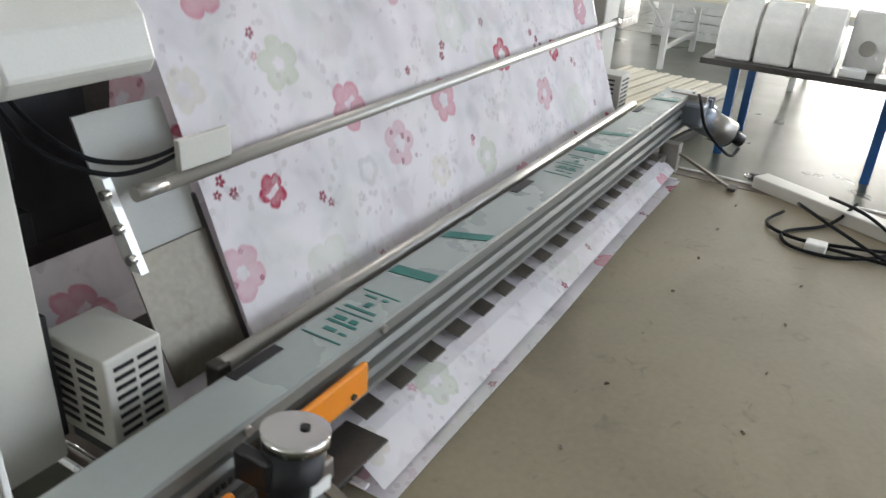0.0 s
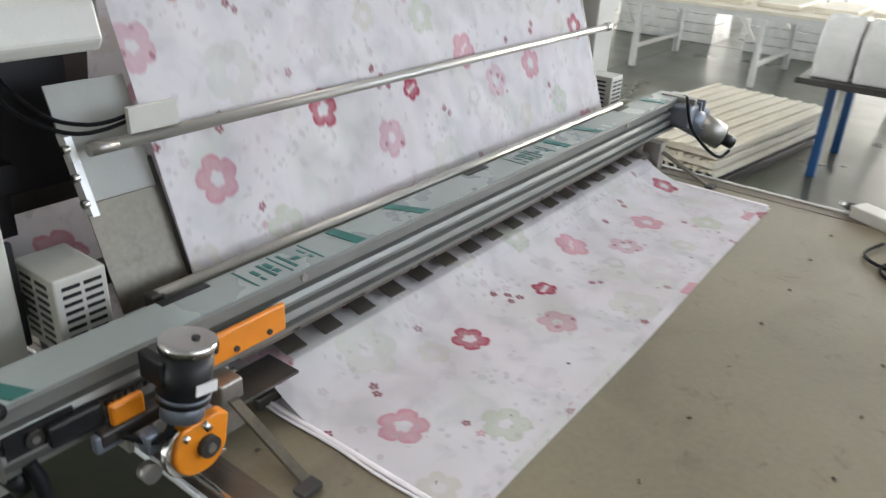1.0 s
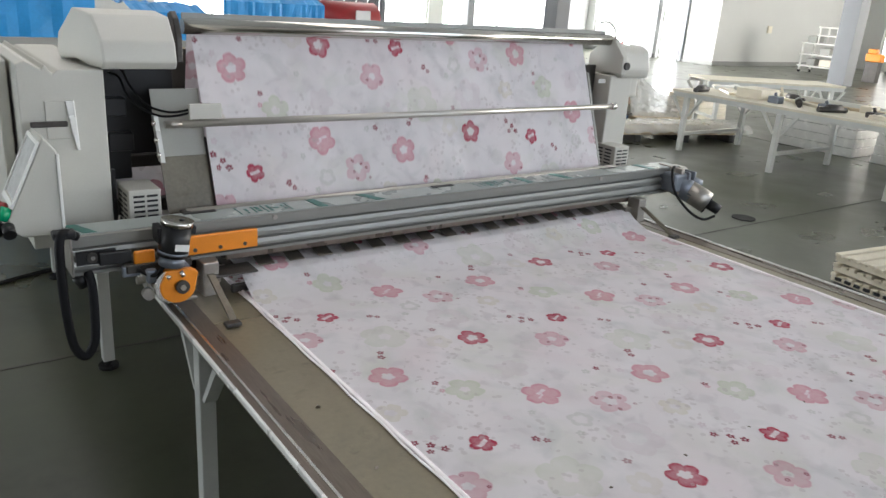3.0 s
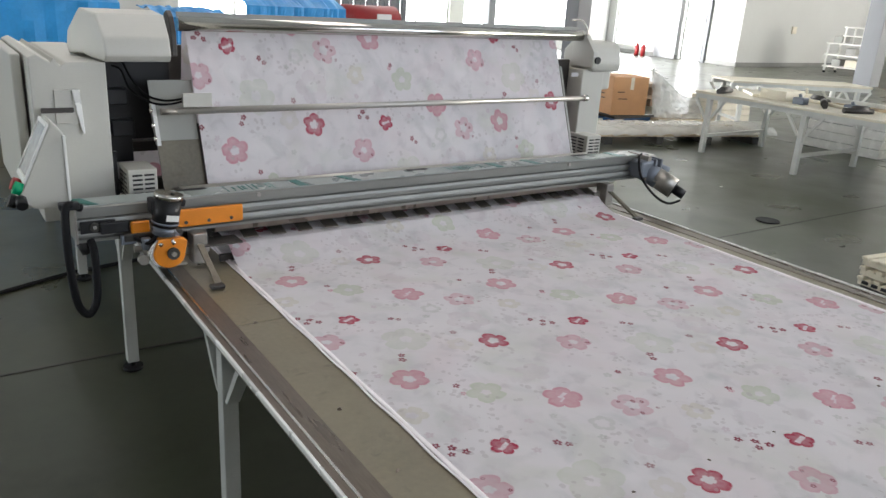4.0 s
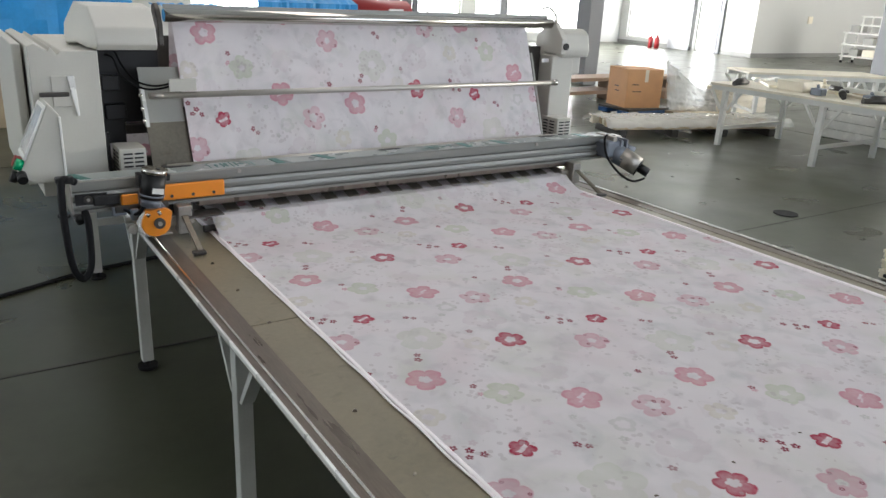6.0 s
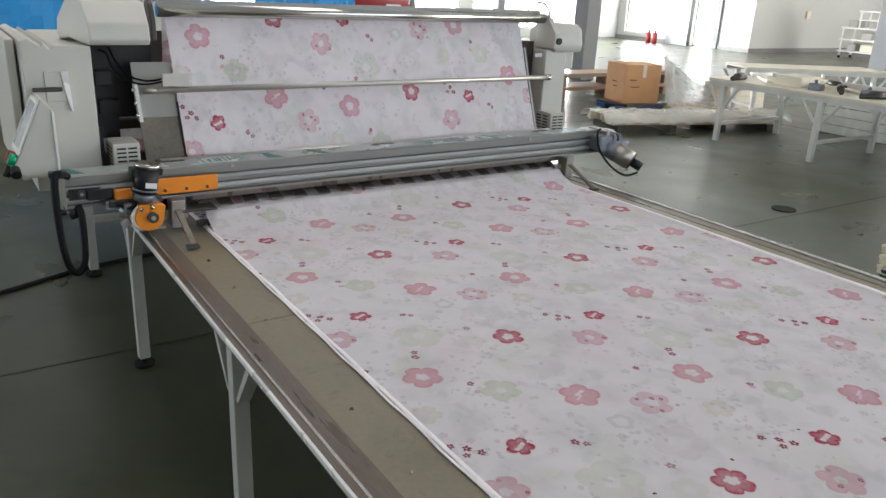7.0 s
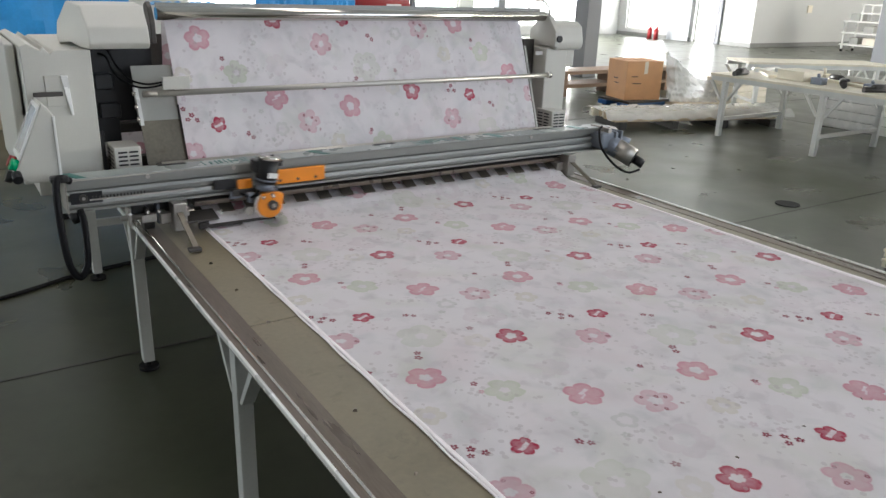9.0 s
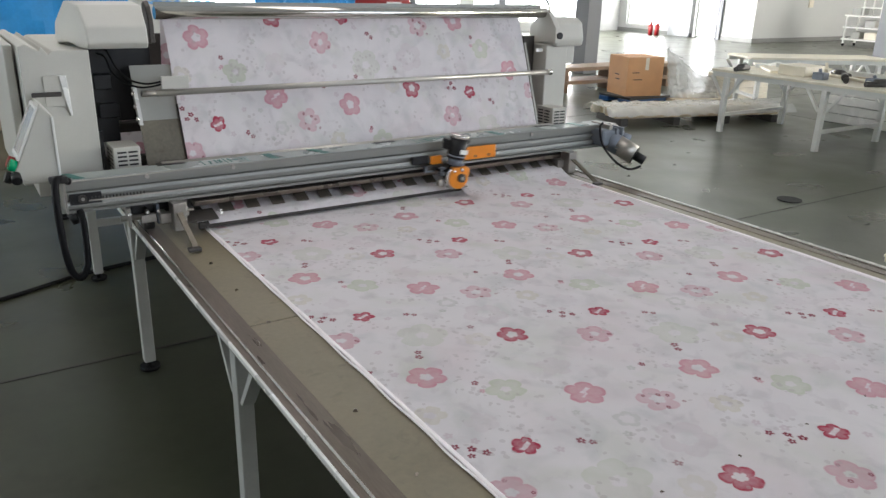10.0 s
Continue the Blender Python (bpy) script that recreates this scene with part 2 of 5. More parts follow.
# ---- the hall ----
setting("ground", B(-12, 31, -12, 21, -0.2, 0), FLOOR, "green-grey sealed concrete factory floor with faint stains", "floor")
bm = bmesh.new()
for y in (2.02, 6.3, -2.4):
    box(bm, -12, 31, y, y + 0.012, 0.001, 0.003)
for x in (-2.4, 4.1, 9.9):
    box(bm, x, x + 0.012, -12, 21, 0.001, 0.0032)
setting("floor_joint", bm, DARK_STEEL, "thin dark joint lines in the concrete floor", "joint")
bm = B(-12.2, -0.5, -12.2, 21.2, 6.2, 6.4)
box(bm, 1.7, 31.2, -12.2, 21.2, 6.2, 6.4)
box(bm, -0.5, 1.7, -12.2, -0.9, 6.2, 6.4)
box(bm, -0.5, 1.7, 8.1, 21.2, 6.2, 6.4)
# This glowing pane is unseen; it is added as the top light's source.
setting("roof_light", B(-0.5, 1.7, -0.9, 8.1, 6.3, 6.32), ROOF_FILL, "unseen glowing roof pane added for top light", "window")
setting("ceiling", bm, CEIL, "pale sheet ceiling of the hall", "ceiling")


def pierced_wall(name, axis, at, thick, a, b, holes, z0=0.0, z1=6.2):
    """A wall of a length a to b with openings (u0, u1, z0, z1) that go right through."""
    bm = bmesh.new()

    def put(u0, u1, w0, w1):
        if u1 - u0 > 1e-4 and w1 - w0 > 1e-4:
            box(bm, u0, u1, at, at + thick, w0, w1) if axis == "y" else box(bm, at, at + thick, u0, u1, w0, w1)
    u = a
    for h in sorted(holes):
        put(u, h[0], z0, z1)
        put(h[0], h[1], z0, h[2])
        put(h[0], h[1], h[3], z1)
        u = h[1]
    put(u, b, z0, z1)
    return setting(name, bm, WALL, "white plastered hall wall with large windows", "wall")


def window_row(tag, axis, at, holes, kind="window", pane=None):
    for i, (u0, u1, z0, z1) in enumerate(holes):
        w = tagged(new(f"{kind}_{tag}{i + 1}"), "tall white-framed factory window full of daylight", kind, kind="structure")
        bm = bmesh.new()
        f = 0.07
        rails = [(u0, u1, z0, z0 + f), (u0, u1, z1 - f, z1), (u0, u0 + f, z0 + f, z1 - f), (u1 - f, u1, z0 + f, z1 - f)]
        k = max(1, round((u1 - u0) / 1.4))
        for j in range(1, k):
            c = u0 + (u1 - u0) * j / k
            rails.append((c - 0.03, c + 0.03, z0 + f, z1 - f))
        for r in rails:
            box(bm, r[0], r[1], at, at + 0.08, r[2], r[3]) if axis == "y" else box(bm, at, at + 0.08, r[0], r[1], r[2], r[3])
        part("window_frame", bm, WHITE_STEEL, w)
        bm = bmesh.new()
        o = 0.03
        box(bm, u0 + f, u1 - f, at + o, at + o + 0.01, z0 + f, z1 - f) if axis == "y" else box(bm, at + o, at + o + 0.01, u0 + f, u1 - f, z0 + f, z1 - f)
        part("pane", bm, pane or DAY, w, "bright daylight pane")


north_holes = [(5.6, 8.9, 0.5, 3.1), (9.6, 14.8, 0.3, 3.1), (15.4, 20.5, 0.3, 3.1)]
pierced_wall("wall_north", "y", 21.0, 0.25, -12, 22.5, north_holes)
window_row("", "y", 21.08, north_holes)
east_holes = [(-9.5, -4.2, 0.3, 4.6), (-3.6, 1.6, 0.3, 4.6), (2.2, 7.6, 0.3, 4.6), (8.2, 13.4, 0.3, 4.6)]
pierced_wall("wall_east", "x", 31.0, 0.25, -12, 14.84, east_holes)
window_row("1", "x", 31.08, east_holes, pane=EAST_DAY)
# Unseen window row, added as the source of the south fill.
south_fill_holes = [(-3, 2.4, 1.2, 5.4), (3, 8.4, 1.2, 5.4), (9, 15, 1.2, 5.4)]
pierced_wall("wall_south", "y", -12.25, 0.25, -12, 31.25, south_fill_holes)
window_row("5", "y", -12.2, south_fill_holes, pane=FILL_DAY)
# Unseen openings, added to give the west fill a source.
west_fill_holes = [(-0.8, 4.0, 0.9, 3.1), (4.6, 8.6, 0.9, 3.1), (9.2, 13.0, 0.9, 3.1)]
pierced_wall("wall_west", "x", -12.25, 0.25, -12, 21, west_fill_holes)
window_row("4", "x", -12.2, west_fill_holes, pane=FILL_DAY)
room_holes = [(16.3, 17.3, 0.0, 2.3), (18.6, 20.6, 0.25, 3.0)]
pierced_wall("wall_room_side", "x", 22.5, 0.2, 15.04, 21, room_holes)
window_row("2", "x", 22.58, [room_holes[1]])
window_row("3", "x", 22.62, [room_holes[0]], "door")
pierced_wall("wall_room_front", "y", 14.84, 0.2, 22.5, 31, [])
setting("baseboard", B(22.47, 31, 14.81, 14.838, 0, 0.14), SKIRT, "dark grey painted skirting", "baseboard")
bm = B(22.47, 22.498, 14.84, 16.25, 0, 0.14)
box(bm, 22.47, 22.498, 17.35, 21, 0, 0.14)
setting("baseboard", bm, SKIRT, "dark grey painted skirting", "baseboard")


# ---- the spreading table ----
H = 0.8
table = thing("spreading_table", "long cloth spreading table with tan laminate top and steel edge rails", "table")
part("tabletop", B(0.075, 2.185, -5.2, 0.42, H - 0.03, H, 0.002), LAMINATE, table, "tan laminate panel, worn and dusty")
part("tabletop", B(0.075, 2.185, 0.424, 5.6, H - 0.03, H, 0.002), LAMINATE, table, "tan laminate panel")
for x0, x1 in ((-0.004, 0.075), (2.185, 2.264)):
    part("rail", B(x0, x1, -5.2, 5.6, H - 0.03, H + 0.002, 0.001), RAIL, table, "worn brown-grey steel running rail")
for x0, x1, s in ((-0.013, -0.005, -1), (2.265, 2.273, 1)):
    bm = B(x0, x1, -5.2, 5.6, H - 0.012, H + 0.004, 0.002)
    part("edge_trim", bm, TRIM, table, "bright steel edge strip")
for x in (0.016, 2.244):
    part("guide_rail", B(x - 0.004, x + 0.004, -5.2, 5.6, H + 0.002, H + 0.007, 0.002), CHROME, table, "narrow polished guide rail")
part("underframe", B(0.16, 2.10, -5.1, 5.5, H - 0.09, H - 0.032), SHADED_STEEL, table)
for y in (-3.7, -2.35, -0.95, 0.45, 1.845, 3.12, 4.5):
    for x, s in ((0.05, 1), (2.21, -1)):
        bm = B(x - 0.025, x + 0.025, y - 0.025, y + 0.025, 0.04, H - 0.031, 0.004)
        foot = R((x, y, 0.0), (x, y, 0.016), 0.045)
        rod(foot, (x, y, 0.014), (x, y, 0.05), 0.014)
        part("foot", foot, RUBBER, table, "black levelling foot")
        part("leg", bm, SHADED_STEEL, table, "white square steel leg")
        for d in (-1, 1):
            bm = bmesh.new()
            extrude(bm, [(y + d * 0.03, H - 0.24), (y + d * 0.05, H - 0.24), (y + d * 0.20, H - 0.032), (y + d * 0.17, H - 0.032)], "x", x - 0.02, x + 0.02)
            part("brace", bm, SHADED_STEEL, table)
    if y > 3:
        part("crossbar", B(0.075, 2.185, y - 0.02, y + 0.02, 0.33, 0.37, 0.003), SHADED_STEEL, table)
dots = bmesh.new()
for i in range(9):
    for j in range(24 if i == 0 else 16):
        x, y = (0.13, 0.03 + 0.2465 * i)[i > 0], -4.93 + 0.28 * j + (0.027 if i == 0 else 0)
        if y < 1.3 and (i > 0 or j % 5 != 3):
            rod(dots, (x + random.uniform(-.004, .004), y + random.uniform(-.006, .006), H + 0.0005), (x, y, H + 0.0014), 0.0056, n=8)
part("screw", dots, RAIL, table, "dark countersunk screw heads")["kind"] = "stuff"


# ---- the printed cloth ----
def print_mat():
    """White cotton printed with pink, red and pale green blossoms on a staggered repeat."""
    m = bpy.data.materials.new("printed_cotton")
    m.use_nodes = True
    t = m.node_tree
    n, link = t.nodes, t.links.new
    b = n["Principled BSDF"]
    g = bpy.data.node_groups.new("blossom", "ShaderNodeTree")
    face = g.interface
    for name in ("X", "Y", "CX", "CY", "Size", "Turn", "Depth", "Eye", "Skew", "Bar"):
        face.new_socket(name, in_out="INPUT", socket_type="NodeSocketFloat")
    face.new_socket("Mask", in_out="OUTPUT", socket_type="NodeSocketFloat")
    gn, gl = g.nodes, g.links.new
    gi, go = gn.new("NodeGroupInput"), gn.new("NodeGroupOutput")

    def calc(op, *args, nodes=gn, lk=gl):
        k = nodes.new("ShaderNodeMath")
        k.operation = op
        for i, a in enumerate(args):
            if isinstance(a, (int, float)):
                k.inputs[i].default_value = a
            else:
                lk(a, k.inputs[i])
        return k.outputs[0]
    I = gi.outputs
    dx = calc("SUBTRACT", I["X"], I["CX"])
    col = calc("ROUND", calc("DIVIDE", dx, 0.655))
    dx = calc("MULTIPLY_ADD", col, -0.655, dx)
    dy = calc("MULTIPLY_ADD", col, 0.354, calc("SUBTRACT", I["Y"], I["CY"]))
    odd = calc("FLOORED_MODULO", col, 2.0)
    dy = calc("SUBTRACT", dy, calc("MULTIPLY", odd, I["Skew"]))
    dy = calc("WRAP", dy, 0.3865, -0.3865)
    r = calc("SQRT", calc("MULTIPLY_ADD", dx, dx, calc("MULTIPLY", dy, dy)))
    a = calc("ADD", calc("ARCTAN2", dy, dx), I["Turn"])
    lobe = calc("POWER", calc("ABSOLUTE", calc("COSINE", calc("MULTIPLY", a, 2.5))), 0.6)
    edge = calc("MULTIPLY", I["Size"], calc("ADD", calc("MULTIPLY", lobe, I["Depth"]), calc("SUBTRACT", 1.0, I["Depth"])))
    soft = calc("DIVIDE", calc("SUBTRACT", edge, r), 0.004)
    inner = calc("DIVIDE", calc("SUBTRACT", r, calc("MULTIPLY", edge, I["Eye"])), 0.004)
    out = calc("MINIMUM", soft, inner)
    bar_x = calc("SUBTRACT", I["Size"], calc("ABSOLUTE", calc("MULTIPLY_ADD", dy, 0.35, dx)))
    bar_y = calc("SUBTRACT", calc("MULTIPLY", I["Size"], 0.34), calc("ABSOLUTE", calc("MULTIPLY_ADD", dx, -0.35, dy)))
    bar = calc("DIVIDE", calc("MINIMUM", bar_x, bar_y), 0.003)
    out = calc("ADD", calc("MULTIPLY", bar, I["Bar"]), calc("MULTIPLY", out, calc("SUBTRACT", 1.0, I["Bar"])))
    k = gn.new("ShaderNodeClamp")
    gl(out, k.inputs[0])
    rim = gn.new("ShaderNodeClamp")
    gl(calc("SUBTRACT", 1.0, calc("DIVIDE", calc("SUBTRACT", edge, r), 0.016)), rim.inputs[0])
    gl(calc("MULTIPLY", k.outputs[0], calc("MULTIPLY_ADD", rim.outputs[0], 0.32, 0.76)), go.inputs[0])
    uv = n.new("ShaderNodeUVMap")
    uv.uv_map = "cloth"
    wob = n.new("ShaderNodeTexNoise")
    wob.inputs["Scale"].default_value, wob.inputs["Detail"].default_value = 30, 3
    link(uv.outputs[0], wob.inputs[0])
    sub = n.new("ShaderNodeVectorMath")
    sub.operation = "MULTIPLY_ADD"
    link(wob.outputs["Color"], sub.inputs[0])
    sub.inputs[1].default_value = (0.016, 0.016, 0)
    link(uv.outputs[0], sub.inputs[2])
    sp = n.new("ShaderNodeSeparateXYZ")
    link(sub.outputs[0], sp.inputs[0])
    ink_noise = n.new("ShaderNodeTexNoise")
    ink_noise.inputs["Scale"].default_value, ink_noise.inputs["Detail"].default_value = 55, 4
    link(uv.outputs[0], ink_noise.inputs[0])
    red, rose, pink, pale, green, grey, mauve, tan, wine = ((0.43, 0.028, 0.075), (0.60, 0.20, 0.275), (0.62, 0.33, 0.40), (0.66, 0.43, 0.49), (0.52, 0.57, 0.43),
                                                            (0.57, 0.57, 0.55), (0.66, 0.58, 0.62), (0.62, 0.58, 0.47), (0.25, 0.02, 0.05))
    white = (0.80, 0.77, 0.80)
    prints = [  # x, y, size, turn, depth, eye, ink, strength
        (0.720, 0.150, 0.085, 0.7, 0.30, 0.35, mauve, 0.40), (0.476, 0.119, 0.090, 0.2, 0.30, 0.25, green, 0.34),
        (0.684, 0.561, 0.060, 0.1, 0.35, 0.0, mauve, 0.36), (0.272, 0.525, 0.050, 0.5, 0.35, 0.3, tan, 0.50),
        (0.500, 0.532, 0.064, 0.9, 0.30, 0.24, green, 0.62), (0.665, 0.277, 0.042, 0.3, 0.30, 0.45, grey, 0.55),
        (0.83, 0.65, 0.045, 0.6, 0.30, 0.0, grey, 0.28), (0.36, 0.44, 0.05, 1.0, 0.35, 0.0, mauve, 0.26), (0.60, 0.02, 0.05, 0.4, 0.3, 0.3, tan, 0.30),
        (0.262, 0.202, 0.064, 0.4, 0.30, 0.22, pink, 0.72), (0.796, 0.302, 0.066, 0.0, 0.36, 0.32, pale, 0.74),
        (0.360, 0.682, 0.066, 0.8, 0.30, 0.30, rose, 0.72), (0.662, 0.416, 0.066, 0.3, 0.30, 0.0, rose, 0.74),
        (0.705, -0.004, 0.058, 1.1, 0.34, 0.34, red, 0.88), (0.388, 0.315, 0.042, 0.5, 0.33, 0.0, red, 0.95),
        (0.668, 0.424, 0.019, 0.0, 0.3, -1, white, 0.8), (0.652, 0.408, 0.014, 0.0, 0.3, -1, white, 0.7), (0.388, 0.315, 0.021, 0.0, 0.3, -1, white, 0.9),
        (0.281, 0.364, 0.013, 0.2, 0.5, 0.0, wine, 0.95), (0.251, 0.389, 0.013, 0.9, 0.5, 0.0, wine, 0.95), (0.300, 0.340, 0.013, 0.5, 0.5, 0.0, wine, 0.95),
        (0.264, 0.343, 0.012, 0.1, 0.5, 0.0, wine, 0.9), (0.509, 0.267, 0.013, 0.4, 0.5, 0.0, wine, 0.85), (0.528, 0.250, 0.012, 0.0, 0.5, 0.0, wine, 0.8),
        (0.450, 0.594, 0.012, 0.3, 0.5, 0.0, wine, 0.85), (0.413, 0.036, 0.014, 0.0, 0.5, 0.0, wine, 0.8), (0.401, 0.012, 0.013, 0.5, 0.5, 0.0, wine, 0.85),
        (0.243, 0.002, 0.013, 0.0, 0.5, 0.0, wine, 0.9), (0.629, 0.097, 0.013, 0.2, 0.5, 0.0, wine, 0.6), (0.443, 0.552, 0.012, 0.6, 0.5, 0.0, pink, 0.8),
        (0.778, 0.330, 0.008, 0.0, 0.2, 0.0, wine, 0.85), (0.812, 0.318, 0.008, 0.0, 0.2, 0.0, wine, 0.85), (0.832, 0.302, 0.008, 0.0, 0.2, 0.0, wine, 0.85),
        (0.780, 0.288, 0.007, 0.0, 0.2, 0.0, wine, 0.8), (0.790, 0.262, 0.008, 0.0, 0.2, 0.0, wine, 0.85), (0.845, 0.262, 0.007, 0.0, 0.2, 0.0, wine, 0.8),
        (0.300, 0.180, 0.008, 0.0, 0.2, 0.0, wine, 0.85), (0.238, 0.190, 0.008, 0.0, 0.2, 0.0, wine, 0.75), (0.272, 0.238, 0.006, 0.0, 0.2, 0.0, wine, 0.6),
        (0.261, 0.433, 0.014, 0.0, 0.5, 0.0, mauve, 0.9), (0.301, 0.386, 0.014, 0.4, 0.5, 0.0, mauve, 0.9), (0.445, 0.267, 0.014, 0.2, 0.5, 0.0, mauve, 0.85),
        (0.508, 0.369, 0.014, 0.7, 0.5, 0.0, mauve, 0.8), (0.619, 0.233, 0.014, 0.1, 0.5, 0.0, grey, 0.8), (0.297, 0.733, 0.014, 0.3, 0.5, 0.0, mauve, 0.8),
        (0.60, 0.66, 0.013, 0.0, 0.5, 0.0, grey, 0.7), (0.86, 0.45, 0.014, 0.3, 0.5, 0.0, grey, 0.7), (0.58, 0.36, 0.013, 0.3, 0.5, 0.0, grey, 0.7), (0.315, 0.09, 0.014, 0.6, 0.5, 0.0, mauve, 0.8)]
    base = n.new("ShaderNodeRGB")
    base.outputs[0].default_value = (0.775, 0.745, 0.765, 1)
    blot = n.new("ShaderNodeTexNoise")
    blot.inputs["Scale"].default_value, blot.inputs["Detail"].default_value, blot.inputs["Distortion"].default_value = 7.5, 6, 0.8
    link(uv.outputs[0], blot.inputs[0])
    blot_ramp = n.new("ShaderNodeValToRGB")
    blot_ramp.color_ramp.elements[0].position, blot_ramp.color_ramp.elements[1].position = 0.52, 0.75
    link(blot.outputs[0], blot_ramp.inputs[0])
    blot_mix = n.new("ShaderNodeMix")
    blot_mix.data_type = "RGBA"
    link(blot_ramp.outputs[0], blot_mix.inputs[0]), link(base.outputs[0], blot_mix.inputs[6])
    blot_mix.inputs[7].default_value = (0.63, 0.625, 0.635, 1)
    color = blot_mix.outputs[2]
    for scale, lo, hi, tint in ((3.1, 0.50, 0.72, (0.75, 0.66, 0.69, 1)), (4.3, 0.54, 0.74, (0.63, 0.65, 0.575, 1)), (15.0, 0.56, 0.70, (0.60, 0.56, 0.585, 1))):
        wash, wash_ramp, wash_mix = n.new("ShaderNodeTexNoise"), n.new("ShaderNodeMapRange"), n.new("ShaderNodeMix")
        wash.inputs["Scale"].default_value, wash.inputs["Detail"].default_value, wash.inputs["Distortion"].default_value = scale, 5, 0.5
        socket(wash_ramp, "From Min", lo), socket(wash_ramp, "From Max", hi), socket(wash_ramp, "To Max", 0.55)
        wash_mix.data_type = "RGBA"
        link(uv.outputs[0], wash.inputs[0]), link(wash.outputs[0], wash_ramp.inputs[0]), link(wash_ramp.outputs[0], wash_mix.inputs[0]), link(color, wash_mix.inputs[6])
        wash_mix.inputs[7].default_value = tint
        color = wash_mix.outputs[2]
    for x, y, size, turn, depth, eye, ink, power in prints:
        q = n.new("ShaderNodeGroup")
        q.node_tree = g
        link(sp.outputs[0], q.inputs["X"]), link(sp.outputs[1], q.inputs["Y"])
        for key, val in (("CX", x + 0.006), ("CY", y + 0.006), ("Size", size * (0.86 if size > 0.03 else 1.0)), ("Turn", turn), ("Depth", depth), ("Eye", max(eye, 0.0)), ("Skew", 0.03 if x < 0.45 else 0.0), ("Bar", 1.0 if eye < 0 else 0.0)):
            q.inputs[key].default_value = val
        f = calc("MULTIPLY", q.outputs[0], calc("MULTIPLY_ADD", ink_noise.outputs[0], 0.7 * power, 0.70 * power, nodes=n, lk=link), nodes=n, lk=link)
        mx = n.new("ShaderNodeMix")
        mx.data_type = "RGBA"
        link(f, mx.inputs[0]), link(color, mx.inputs[6])
        mx.inputs[7].default_value = (*ink, 1)
        color = mx.outputs[2]
    # scattered faint sprigs
    vor, msk = n.new("ShaderNodeTexVoronoi"), n.new("ShaderNodeTexNoise")
    vor.inputs["Scale"].default_value, msk.inputs["Scale"].default_value = 42, 6
    link(sub.outputs[0], vor.inputs[0]), link(uv.outputs[0], msk.inputs[0])
    dot = calc("LESS_THAN", vor.outputs["Distance"], 0.30, nodes=n, lk=link)
    area = calc("MULTIPLY", calc("GREATER_THAN", msk.outputs[0], 0.545, nodes=n, lk=link), 0.40, nodes=n, lk=link)
    sprig = n.new("ShaderNodeMix")
    sprig.data_type = "RGBA"
    link(calc("MULTIPLY", dot, area, nodes=n, lk=link), sprig.inputs[0]), link(color, sprig.inputs[6])
    sprig.inputs[7].default_value = (0.50, 0.45, 0.46, 1)
    color = sprig.outputs[2]
    link(color, b.inputs["Base Color"])
    socket(b, "Roughness", 0.75), socket(b, "Specular IOR Level", 0.25)
    fold = n.new("ShaderNodeTexNoise")
    fold.inputs["Scale"].default_value, fold.inputs["Detail"].default_value = 3.2, 2
    link(uv.outputs[0], fold.inputs[0])
    bp = n.new("ShaderNodeBump")
    socket(bp, "Strength", 0.85), socket(bp, "Distance", 0.06)
    link(fold.outputs[0], bp.inputs["Height"]), link(bp.outputs[0], b.inputs["Normal"])
    thin, both = n.new("ShaderNodeBsdfTranslucent"), n.new("ShaderNodeMixShader")
    link(color, thin.inputs[0])
    both.inputs[0].default_value = 0.22
    link(b.outputs[0], both.inputs[1]), link(thin.outputs[0], both.inputs[2]), link(both.outputs[0], n["Material Output"].inputs[0])
    return m


CLOTH = print_mat()
CX0, CX1, V0 = 0.235, 2.10, -1.045
STRIP = 0.773 / 24
LAY = 1.150           # the machine lays the cloth down this far along, when it has stopped
# the cloth's way through the machine, from the table up the curtain and over the top: (length, y, z)
WAY = [(1.205, 0.809), (1.25, 0.821), (1.295, 0.840), (1.335, 0.868), (1.475, 0.880), (1.45, 0.915), (1.50, 0.955), (1.552, 1.03), (1.757, 1.575), (1.782, 1.597), (1.805, 1.575), (1.86, 1.30), (1.90, 1.06), (1.92, 0.98), (2.0, 0.95), (2.6, 0.95), (4.0, 0.95)]
way_pts = [Vector((0, LAY - 1, H + 0.004)), Vector((0, LAY, H + 0.004))] + [Vector((0, y, z)) for y, z in WAY]


def along(d, drop=0.0):
    """The place d metres beyond the laying point on the cloth's way, with the machine at its stop; drop: how far the comb is lowered."""
    if d <= 0:
        return Vector((0, LAY + d, H + 0.004))
    pts = way_pts[1:2] + [q - Vector((0, 0, drop * k)) for q, k in zip(way_pts[2:6], (0.12, 0.45, 0.75, 1.0))] + way_pts[6:]
    for a, b in zip(pts, pts[1:]):
        k = (b - a).length
        if d <= k:
            return a + (b - a) * d / k
        d -= k
    return way_pts[-1]


